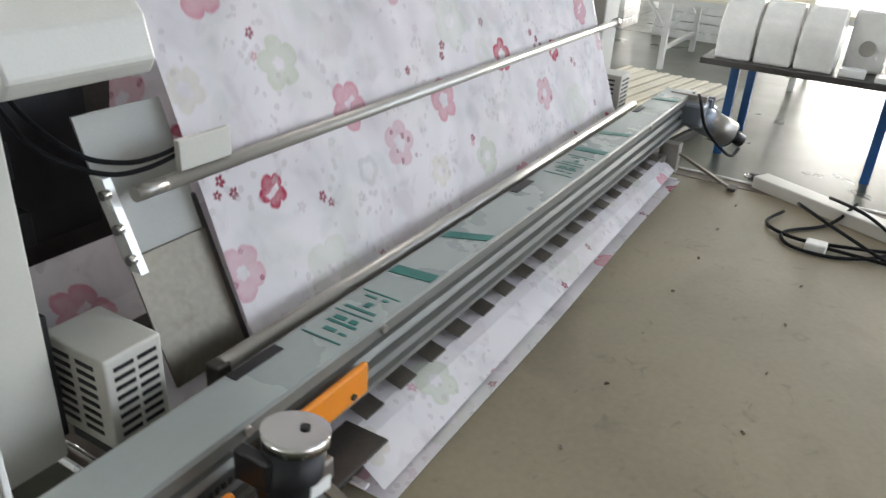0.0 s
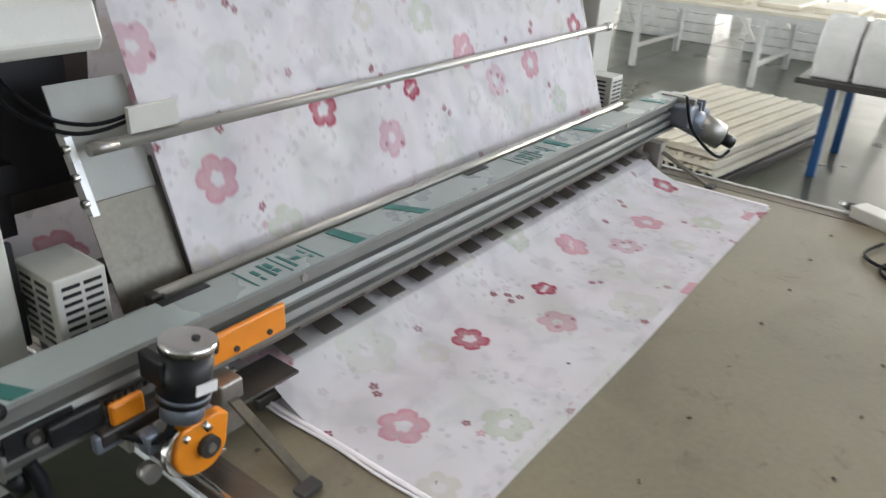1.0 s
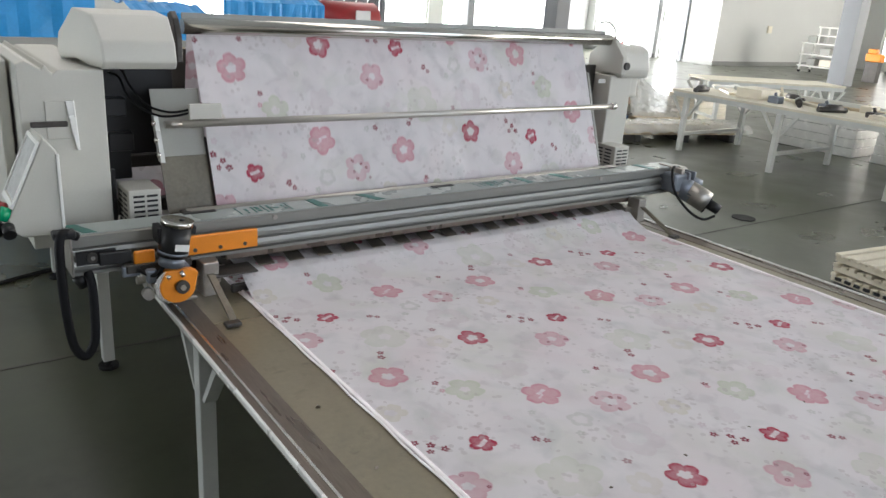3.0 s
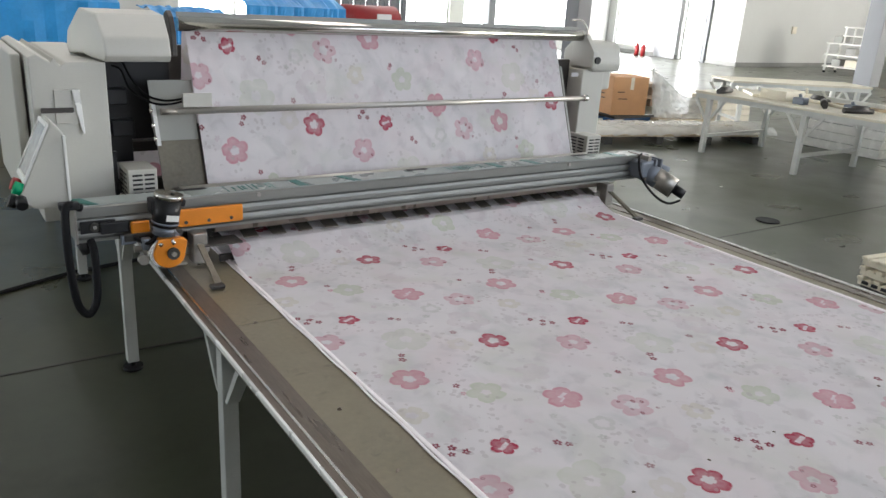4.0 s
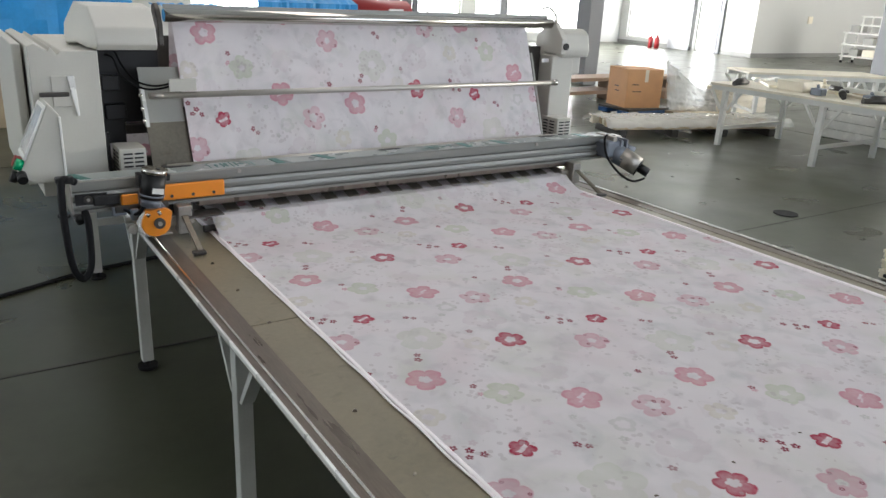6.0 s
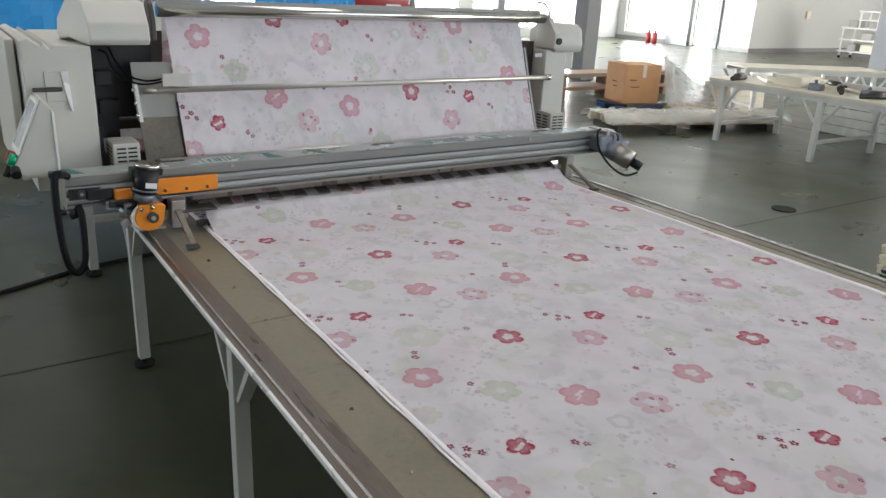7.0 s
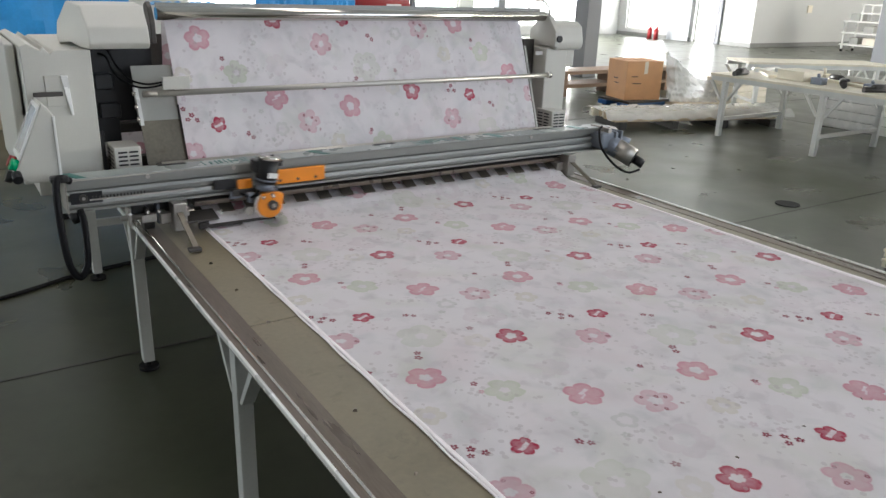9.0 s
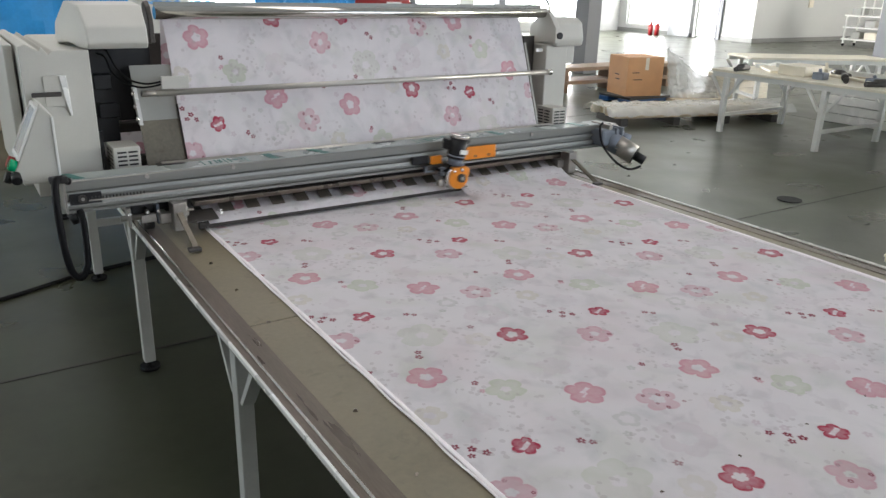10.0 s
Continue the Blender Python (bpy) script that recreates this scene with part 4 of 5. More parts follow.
def leaned(bm):
    """Tips the cutter motor's parts sideways about its cap."""
    top = Matrix.Translation((0.045, 1.262, 1.10))
    bmesh.ops.transform(bm, matrix=top @ Matrix.Rotation(radians(10), 4, "Y") @ top.inverted(), verts=bm.verts)
    return bm


cpart("carriage_plate", B(0.075, 0.325, 1.348, 1.360, 0.955, 1.018, 0.006), ORANGE, "orange carriage plate")
cpart("carriage_tab", B(-0.065, -0.005, 1.325, 1.340, 0.945, 1.00, 0.006), ORANGE)
cpart("carriage_block", B(-0.09, 0.10, 1.318, 1.345, 0.935, 0.962, 0.004), DARK_STEEL)
cpart("belt_slide", B(-0.155, -0.066, 1.345, 1.362, 0.962, 1.0, 0.004), BLACK, "dark belt slide")
cpart("motor", leaned(R((0.045, 1.265, 0.995), (0.045, 1.262, 1.088), 0.043, n=28)), BLACK, "black cutter motor")
cpart("motor_cap", leaned(R((0.045, 1.262, 1.088), (0.045, 1.262, 1.105), 0.046, n=28)), CHROME, "brushed steel motor cap")
cpart("cap_screw", leaned(R((0.055, 1.255, 1.105), (0.055, 1.255, 1.108), 0.007)), BLACK)
cpart("motor_collar", leaned(R((0.045, 1.266, 0.965), (0.045, 1.265, 0.995), 0.036)), CAST)
cpart("motor_label", leaned(B(0.035, 0.075, 1.2195, 1.223, 1.02, 1.04)), LABEL)
cpart("gear_head", R((0.045, 1.30, 0.945), (0.045, 1.255, 0.945), 0.032), CAST)
gd = bmesh.new()
disc = [(0.032 + 0.052 * math.cos(math.pi * k / 10), 0.905 + 0.050 * math.sin(math.pi * k / 10)) for k in range(9, 21)]
extrude(gd, disc + [(0.092, 0.945), (0.07, 0.958), (0.0, 0.958)], "y", 1.236, 1.266, 0.004)
cpart("blade_guard", gd, ORANGE, "rounded orange blade guard")
rim = [(0.022 + 0.056 * math.cos(math.pi * k / 10), 0.907 + 0.054 * math.sin(math.pi * k / 10)) for k in range(6, 15)]
cpart("guard_rim", extrude(bmesh.new(), rim, "y", 1.244, 1.258, 0.002), CHROME, "polished rim of the guard")
cpart("blade_hub", R((0.042, 1.237, 0.907), (0.042, 1.224, 0.907), 0.020), DARK_STEEL)
cpart("hub_screw", R((0.042, 1.224, 0.907), (0.042, 1.220, 0.907), 0.009, n=6), STEEL)
cpart("adjusting_knob", R((-0.045, 1.285, 0.885), (-0.045, 1.262, 0.885), 0.017), STEEL)
cpart("guard_clip", B(-0.045, -0.015, 1.270, 1.30, 0.915, 0.955, 0.006), CAST)
for k in (0, 2):
    cpart("fitting", R((0.0 + 0.02 * k, 1.245 - 0.003 * k, 0.945 + 0.004 * k), (0.008 + 0.02 * k, 1.232, 0.938), 0.007), CHROME)
cpart("shoe", B(0.0, 0.09, 1.25, 1.30, 0.853, 0.862, 0.002), STEEL)
cpart("carriage_cable", tube(bmesh.new(), [(-0.06, 1.31, 0.95), (-0.03, 1.27, 0.94), (-0.005, 1.255, 0.97), (0.0, 1.26, 1.02), (0.005, 1.29, 1.07)], 0.006), RUBBER)
cpart("cable_bracket", B(-0.012, 0.008, 1.26, 1.32, 1.035, 1.085, 0.004), BLACK)
for k in range(3):
    cpart("plate_bolt", R((0.12 + 0.08 * k, 1.348, 0.972), (0.12 + 0.08 * k, 1.344, 0.972), 0.006), DARK_STEEL)
cpart("belt_clamp", B(-0.10, -0.05, 1.322, 1.340, 0.925, 0.957, 0.004), CAST)
cpart("motor_band", leaned(R((0.045, 1.2645, 1.005), (0.045, 1.264, 1.012), 0.0445, n=28)), CAST, "thin grey band")
cpart("motor_ear", leaned(B(0.075, 0.10, 1.25, 1.285, 1.065, 1.09, 0.004)), BLACK)

# the bolt of cloth in its cradle
bm = bmesh.new()
uvl = bm.loops.layers.uv.new("cloth")
ring = [[bm.verts.new((x, 2.12 + 0.14 * math.cos(a), 1.17 + 0.14 * math.sin(a))) for a in [i * math.pi / 16 for i in range(32)]] for x in (0.12, 2.14)]
for i in range(32):
    f = bm.faces.new((ring[0][i], ring[0][(i + 1) % 32], ring[1][(i + 1) % 32], ring[1][i]))
    f.smooth = True
    for lp, (u, w) in zip(f.loops, ((0.3, i), (0.3, i + 1), (2.3, i + 1), (2.3, i))):
        lp[uvl].uv = (u, w * 0.0275)
bm.faces.new(ring[0][::-1]), bm.faces.new(ring[1])
mpart("cloth_bolt", bm, CLOTH, label="rolled bolt of the same printed cloth")
bm = bmesh.new()
uvl = bm.loops.layers.uv.new("cloth")
flow = [(1.90, 1.10), (1.80, 1.03), (1.70, 1.01), (1.60, 0.99), (1.55, 0.95)]
cols = [[bm.verts.new((x, y, z)) for y, z in flow] for x in (-0.03, 0.05, 0.2, 2.1)]
for a, b in zip(cols, cols[1:]):
    for i in range(4):
        f = bm.faces.new((a[i], b[i], b[i + 1], a[i + 1]))
        for lp in f.loops:
            lp[uvl].uv = (lp.vert.co.x + 0.56, lp.vert.co.y + 0.16)
mpart("slack_cloth", bm, CLOTH, label="slack fold of the printed cloth")


# ---- the rest of the hall ----
setting("column_1", B(10.45, 10.81, 10.07, 10.45, 0, 6.2, 0.01), COLUMN, "dark grey painted steel hall column", "column")
setting("column_2", B(7.25, 7.55, 15.9, 16.2, 0, 6.2, 0.01), COLUMN, "dark grey painted steel hall column", "column")
setting("column_3", B(21.45, 21.95, 9.65, 10.15, 0, 6.2, 0.01), COLUMN, "dark grey painted steel hall column", "column")
setting("column_4", B(16.2, 16.5, 20.6, 20.95, 0, 6.2, 0.01), COLUMN, "dark grey painted steel hall column", "column")


def work_table(x0, x1, y0, y1, h, label, legs_y, top=WHITE_STEEL):
    t = thing("work_table", label, "table", "white steel work tables", (x0, y0, 0))
    d = Vector((-x0, -y0, 0))

    def p(name, bm, m, lab=""):
        bmesh.ops.translate(bm, vec=d, verts=bm.verts)
        return part(name, bm, m, t, lab)
    p("tabletop", B(x0 - 0.03, x1 + 0.03, y0, y1, h - 0.03, h, 0.003), top)
    for x in (x0, x1 - 0.05):
        p("side_rail", B(x, x + 0.05, y0, y1, h - 0.09, h - 0.032, 0.003), WHITE_STEEL)
    for y in legs_y:
        for x in (x0 + 0.025, x1 - 0.025):
            p("leg", B(x - 0.03, x + 0.03, y - 0.03, y + 0.03, 0.0, h - 0.09, 0.003), WHITE_STEEL, "white square steel leg")
            for s in (-1, 1):
                bm = bmesh.new()
                extrude(bm, [(y + s * 0.03, h - 0.33), (y + s * 0.06, h - 0.33), (y + s * 0.24, h - 0.09), (y + s * 0.2, h - 0.09)], "x", x - 0.015, x + 0.015)
                p("brace", bm, WHITE_STEEL)
        p("crossbar", B(x0 + 0.05, x1 - 0.05, y - 0.02, y + 0.02, 0.2, 0.24), WHITE_STEEL)
    return t


work_table(7.75, 9.1, -2.1, 4.85, 0.78, "long white steel work table with cream boards on it", (4.64, 3.32, 1.95, 0.6, -0.75, -1.95), TRAY)
cross = work_table(9.35, 10.0, 3.75, 6.05, 0.80, "white steel work table set across behind the first one", (5.85, 3.95), TRAY)
cross.matrix_world = pose(9.45, 5.55, 0, 0, 0, 64) @ pose(0, -2.3, 0)
work_table(14.5, 16.0, -3.0, 3.4, 0.8, "far white steel work table before the windows", (3.2, 1.4, -0.6, -2.6), WHITE_STEEL)


def solid(name, label, category, bm, material, at, group=""):
    """A loose thing of one piece; its mesh is given in the hall's space and re-based at 'at'."""
    bmesh.ops.translate(bm, vec=-Vector(at), verts=bm.verts)
    ob = link_mesh(name, bm, material)
    ob.location = at
    return tagged(ob, label, category, group)


def rumpled(nu, nv, place):
    """A smooth crinkled sheet: place(u, w) gives its points, u and w from 0 to 1."""
    bm = bmesh.new()
    q = [[bm.verts.new(place(i / nu, j / nv)) for j in range(nv + 1)] for i in range(nu + 1)]
    for i in range(nu):
        for j in range(nv):
            bm.faces.new((q[i][j], q[i + 1][j], q[i + 1][j + 1], q[i][j + 1])).smooth = True
    return bm


def crinkle(u, w, fine, seed):
    return noise.noise(Vector((u * fine, w * fine * 0.45, seed))) + 0.5 * noise.noise(Vector((u * fine * 2.3, w * fine * 1.1, seed + 3)))


# boards and clutter on the near work table
rng = random.Random(4)
for i in range(7):
    y = 4.55 - 0.55 * i
    bm = B(-0.5, 0.5, -0.05, 0.05, 0, 0.03, 0.003, m=pose(8.45 + rng.uniform(-0.1, 0.1), y, 0.781, 0, 0, rng.uniform(40, 110)))
    solid("board", "pale wooden board lying on the work table", "board", bm, PALLET if i % 2 else TRAY, (8.45, y, 0.78), "boards on the work table")
solid("parts_box", "low cream carton on the work table", "box", B(8.0, 8.4, 3.75, 4.1, 0.781, 0.90, 0.006), TRAY, (8.2, 3.9, 0.78))
for k, (x, y, l, a) in enumerate(((7.85, 4.5, 0.34, 10), (8.1, 3.3, 0.42, 30), (8.0, 2.85, 0.36, -25), (8.5, 3.6, 0.3, 70))):
    bm = bmesh.new()
    m = pose(x, y, 0.81, 0, 0, a)
    rod(bm, m @ Vector((-l / 2, 0, 0)), m @ Vector((l / 2, 0, 0)), 0.03)
    rod(bm, m @ Vector((-l / 6, 0.01, 0.015)), m @ Vector((l / 3, 0.02, 0.02)), 0.04)
    solid("machine_fitting", "dark metal machine fitting on the work table", "fitting", bm, DARK_STEEL, (x, y, 0.78), "fittings on the work table")
for k in range(6):
    bm = B(7.95 + 0.02 * k, 9.0 - 0.03 * k, 2.0 - 0.55 * k, 2.42 - 0.55 * k, 0.781, 0.83 + 0.012 * (k % 3), 0.008)
    solid("panel", "cream panel lying on the work table", "panel", bm, TRAY, (8.45, 2.2 - 0.55 * k, 0.78), "panels on the work table")

for k, (y, l, a, h) in enumerate(((4.2, 0.9, 84, 0.05), (3.55, 1.1, 97, 0.04), (3.0, 1.3, 90, 0.06), (2.55, 1.0, 78, 0.045), (4.75, 0.7, 12, 0.04))):
    bm = B(-l / 2, l / 2, -0.03, 0.03, 0, h, 0.004, m=pose(8.75 + 0.05 * (k % 2), y, 0.781, 0, 0, a))
    solid("profile_rail", "grey aluminium profile lying on the work table", "profile", bm, ALU if k % 2 else WHITE_STEEL, (8.75, y, 0.78), "profiles on the work table")
for k, (x, y, w) in enumerate(((8.25, 3.05, 0.16), (8.55, 2.7, 0.2), (8.15, 2.45, 0.14), (8.0, 3.55, 0.12), (8.7, 3.9, 0.18))):
    bm = B(x - w / 2, x + w / 2, y - 0.07, y + 0.07, 0.781, 0.84 + 0.02 * (k % 2), 0.008)
    rod(bm, (x, y, 0.84), (x, y + 0.02, 0.87 + 0.01 * k), 0.018)
    solid("tool_block", "small dark clamp block on the work table", "clamp", bm, (CAST, TRAY, DARK_STEEL)[k % 3], (x, y, 0.78), "clamps on the work table")
bm = rumpled(36, 24, lambda u, w: (7.95 + 1.0 * u, 1.55 + 0.75 * w, 0.845 + 0.075 * math.sin(math.pi * w) * math.sin(math.pi * u) ** 0.5 + 0.03 * crinkle(u, w, 9, 6)))
solid("film_heap", "loose heap of crinkled clear film on the work table", "plastic film", bm, film_mat("loose_film", (0.85, 0.84, 0.80), 0.55, 0.08), (8.45, 1.9, 0.78))

# wrapped profiles on a pallet
pal = thing("profile_bundle", "film-wrapped bundle of long cream profiles on a low pallet", "bundle", at=(8.10, 5.42, 0))
for k in range(4):
    bm = B(-0.05, 0.05, -0.34, 0.34, 0, 0.10, m=pose(-1.15 + 0.75 * k, 0.33 - 0.22 * k, 0, 0, 0, -16))
    part("bearer", bm, DARK_STEEL, pal)
for k in range(9):
    bm = B(-1.42 + rng.uniform(0, 0.15), 1.46 - rng.uniform(0, 0.3), -0.03, 0.03, 0.101, 0.15 + 0.02 * ((k * 5) % 4), 0.006, m=pose(rng.uniform(-0.08, 0.08), 0, 0, 0, 0, -16 + rng.uniform(-1.2, 1.2)) @ pose(0, -0.30 + 0.075 * k, 0))
    part("profile", bm, TRAY if k % 3 else PALLET, pal)

bm = rumpled(90, 28, lambda u, w: (-1.45 + 2.95 * u, -0.37 + 0.74 * w, 0.236 + 0.030 * crinkle(u, w, 22, 2) - 0.10 * abs(2 * w - 1) ** 6))
bmesh.ops.transform(bm, matrix=pose(0, 0, 0, 0, 0, -16), verts=bm.verts)
part("wrapping", bm, PLASTIC, pal, "wrinkled clear plastic film")

# carton on a dark hand pallet
jack = thing("hand_pallet", "dark blue low hand pallet under a carton", "pallet", at=(8.3, 6.65, 0))
for y in (-0.2, 0.2):
    part("fork", B(-0.45, 0.55, y - 0.09, y + 0.09, 0.09, 0.15, 0.006), BLUE, jack)
part("deck", B(-0.42, 0.45, -0.32, 0.32, 0.15, 0.185, 0.004), DARK_STEEL, jack)
for x in (-0.35, 0.4):
    for y in (-0.2, 0.2):
        part("roller", R((x, y - 0.05, 0.05), (x, y + 0.05, 0.05), 0.05), RUBBER, jack)
carton = thing("carton", "brown cardboard carton with tape and faint print on a pallet", "box", at=(8.3, 6.65, 0.185))
cm = pose(0, 0, 0, 0, 0, -14) @ Matrix.Diagonal((1.18, 1.18, 1.12, 1))
part("carton_body", B(-0.27, 0.25, -0.22, 0.23, 0, 0.50, 0.006, m=cm), CARDBOARD, carton)
part("flap", B(-0.27, 0.25, -0.215, -0.03, 0.501, 0.506, m=cm), CARDBOARD, carton)
# Dark strip on the solid body paints the shaded inside of the carton.
part("flap_gap", B(-0.262, 0.242, -0.029, 0.004, 0.5005, 0.502, m=cm), DARK_STEEL, carton, "dark strip for the shaded gap between the flaps")
part("flap", B(-0.27, 0.25, 0.005, 0.23, 0.501, 0.506, m=cm), CARDBOARD, carton)
for x0, x1, z0 in ((-0.18, -0.05, 0.21), (-0.20, -0.10, 0.30)):
    part("print_bar", B(x0, x1, -0.2212, -0.219, z0, z0 + 0.012, m=cm), DARK_STEEL, carton)
for y0, y1, z0 in ((-0.05, 0.05, 0.2), (-0.03, 0.07, 0.26)):
    part("print_bar", B(-0.2712, -0.269, y0, y1, z0, z0 + 0.014, m=cm), DARK_STEEL, carton)
part("tape_strip", B(-0.02, 0.03, -0.222, -0.2185, 0.34, 0.5, m=cm), TRAY, carton)

# film-wrapped panel that leans beside the carton
bm = rumpled(44, 40, lambda u, w: (8.72 + 0.75 * u + 0.02 * crinkle(w, u, 9, 8), 6.35 - 0.35 * u + 0.05 * crinkle(u, w, 10, 5) + 0.12 * w, 0.14 + (0.80 - 0.5 * u ** 0.5 + 0.04 * math.sin(7 * u)) * w))
wrapped = solid("film_wrap", "board wrapped in crinkled clear film beside the carton", "wrapped board", bm, film_mat("crinkled_film", (0.50, 0.49, 0.46), 0.62, 0.12), (9.1, 6.2, 0.14))
solid("wooden_pallet", "low pale wooden pallet under a wrapped board", "pallet", B(8.7, 9.6, 5.95, 6.5, 0, 0.14, 0.006), PALLET, (9.1, 6.2, 0))
bench = thing("low_wood_rack", "low rack of brown wooden planks on the floor", "rack", at=(9.6, 8.3, 0))
for z in (0.36, 0.14):
    part("plank", B(-1.6, 1.3, -0.25, 0.25, z, z + 0.06, 0.006), BROWN, bench)
for x in (-1.4, -0.2, 1.1):
    part("post", B(x - 0.05, x + 0.05, -0.22, 0.22, 0, 0.36), BROWN, bench)
for k, (x, y, w, l, h, m) in enumerate(((10.7, 6.6, 0.9, 0.6, 0.42, TRAY), (10.3, 4.0, 0.7, 1.1, 0.5, WRAP), (10.3, 2.5, 0.7, 1.4, 0.5, WRAP), (10.2, 0.6, 0.7, 1.5, 0.45, WRAP))):
    st = thing("wrapped_stack", "stack of film-wrapped boards on the floor", "stack", "wrapped stacks between the tables", (x, y, 0))
    for q in range(4):
        part("wrapped_board", B(-w / 2 + 0.01 * (q % 2), w / 2 - 0.012 * (q % 3), -l / 2, l / 2 - 0.01 * q, h * q / 4, h * (q + 1) / 4 - 0.006, 0.008), m, st)


def extinguisher(at):
    t = thing("fire_extinguisher", "red fire extinguisher standing at the wall", "extinguisher", "fire extinguishers", at)
    bm = R((0, 0, 0), (0, 0, 0.36), 0.085)
    rod(bm, (0, 0, 0.36), (0, 0, 0.43), 0.085, 0.03)
    part("cylinder", bm, RED, t)
    part("valve", B(-0.04, 0.04, -0.02, 0.02, 0.43, 0.49, 0.004), BLACK, t)
    part("hose", tube(bmesh.new(), [(0.02, 0, 0.46), (0.1, 0.02, 0.44), (0.11, 0.02, 0.2), (0.1, 0.01, 0.08)], 0.012), RUBBER, t)
    return t


first = extinguisher((21.75, 18.62, 0))
copy_thing(first, pose(21.8, 18.36, 0))
leaf = setting("door_leaf", B(22.3, 22.35, 17.35, 18.3, 0.01, 2.2, 0.004), DOOR, "pale grey door leaf with a narrow glass slit", "door")
part("door_slit", B(22.294, 22.299, 17.75, 17.9, 1.2, 1.8), DAY, leaf)
setting("door_frame", B(22.42, 22.498, 16.1, 16.3, 0, 2.35, 0.004), COLUMN, "dark grey door frame", "frame")
solid("wall_socket_box", "small beige electric box on the wall", "box", B(25.4, 25.65, 14.79, 14.838, 1.15, 1.4, 0.01), TRAY, (25.5, 14.8, 1.15))

# far rack
rack = thing("trolley_rack", "white steel trolley rack with machine parts", "rack", at=(25.0, 11.95, 0))
for x in (0, 0.7):
    for y in (0, 1.15):
        part("post", B(x - 0.03, x + 0.03, y - 0.03, y + 0.03, 0.08, 0.95, 0.005), WHITE_STEEL, rack)
        part("castor", R((x, y - 0.025, 0.045), (x, y + 0.025, 0.045), 0.045), RUBBER, rack)
    for y in (0.06, 0.66):
        part("upper_post", B(x * 0.8 + 0.02, x * 0.8 + 0.07, y, y + 0.05, 1.0, 1.52, 0.005), WHITE_STEEL, rack)
for z in (0.2, 0.58, 0.95):
    part("shelf", B(-0.06, 0.76, -0.08, 1.23, z, z + 0.05, 0.005), WHITE_STEEL, rack)
for z in (1.22, 1.49):
    part("upper_shelf", B(0.0, 0.66, 0.02, 0.75, z, z + 0.045, 0.005), WHITE_STEEL, rack)
for y, z, w in ((0.25, 0.63, 0.35), (0.7, 0.25, 0.3), (0.15, 0.25, 0.4), (0.8, 1.0, 0.3)):
    part("machine_part", B(0.1, 0.6, y, y + w, z, z + 0.22, 0.02), PAINT_DARK if w < 0.38 else TRAY, rack)

orange = thing("orange_machine", "small orange machine head on a dark stand", "machine", at=(24.4, 10.35, 0))
part("stand", B(-0.12, 0.12, -0.2, 0.2, 0, 0.62, 0.01), DARK_STEEL, orange)
part("head", B(-0.15, 0.15, -0.24, 0.24, 0.62, 0.86, 0.03), ORANGE, orange)
part("arm", B(-0.08, 0.08, -0.05, 0.22, 0.86, 1.0, 0.02), ORANGE, orange)

# pale machines along the far wall
for y, l, h in ((11.6, 1.5, 1.05), (9.7, 1.7, 1.2), (7.6, 1.9, 1.0)):
    fm = thing("cabinet_machine", "pale enclosed machine standing at the far windows", "machine", "machines along the far wall", (29.4, y, 0))
    part("body", B(0, 0.9, -l / 2, l / 2, 0.1, h, 0.03), WHITE_STEEL, fm)
    part("plinth", B(0.05, 0.85, -l / 2 + 0.05, l / 2 - 0.05, 0, 0.1), SKIRT, fm)
    part("hood", B(0.25, 0.8, -l / 4, l / 3, h, h + 0.28, 0.04), PAINT, fm)
    part("panel", B(-0.012, 0.0, -l / 5, l / 5, 0.35, h - 0.2, 0.004), PAINT_DARK, fm)

# blue covered stacks behind the machine
stack = thing("covered_stack", "bright blue tarpaulin draped over stacked goods on a rack", "tarpaulin", at=(1.2, 8.6, 0))
for x0, x1, hh in ((-3.2, 0.2, 1.55), (0.6, 1.5, 1.38), (1.7, 3.1, 1.6)):
    bm = bmesh.new()
    nx, ny = 30, 14
    for i in range(nx + 1):
        for j in range(ny + 1):
            u, w = i / nx, j / ny
            z = hh + 0.05 * noise.noise(Vector((i * 0.35, j * 0.4, x0)))
            y = -0.5 + 1.0 * w
            if j < 5:
                z, y = 0.98 + (hh - 0.98) * j / 5, -0.5 + 0.04 * noise.noise(Vector((i * 0.8, j * 0.3, 3)))
            bm.verts.new((x0 + (x1 - x0) * u, y, z))
    bm.verts.ensure_lookup_table()
    for i in range(nx):
        for j in range(ny):
            bm.faces.new([bm.verts[q] for q in (i * (ny + 1) + j, (i + 1) * (ny + 1) + j, (i + 1) * (ny + 1) + j + 1, i * (ny + 1) + j + 1)])
    part("tarpaulin", bm, TARP, stack)
part("rack_top", B(-3.4, 3.3, -0.5, 0.55, 0.9, 0.975, 0.004), PAINT_DARK, stack, "grey rack board")
for x in (-3.2, -1.0, 1.2, 3.1):
    part("rack_leg", B(x - 0.04, x + 0.04, -0.4, -0.32, 0, 0.9), PALLET, stack)
for k in range(6):
    part("carton", B(-3.1 + 1.02 * k, -2.15 + 1.02 * k, -0.3, 0.5, 0.0, 0.62 + 0.03 * (k % 3), 0.02), PALLET, stack, "brown carton under the rack")
redm = thing("red_machine", "red machine drum with a white label plate", "machine", at=(4.95, 8.9, 0))
part("drum", R((-0.55, 0, 1.25), (0.55, 0, 1.25), 0.28, n=28), RED, redm)
part("plate", B(0.12, 0.36, -0.30, -0.285, 1.2, 1.42), LABEL, redm, "white label plate")
part("stand", B(-0.5, 0.5, -0.2, 0.2, 0, 0.97, 0.02), DARK_STEEL, redm)
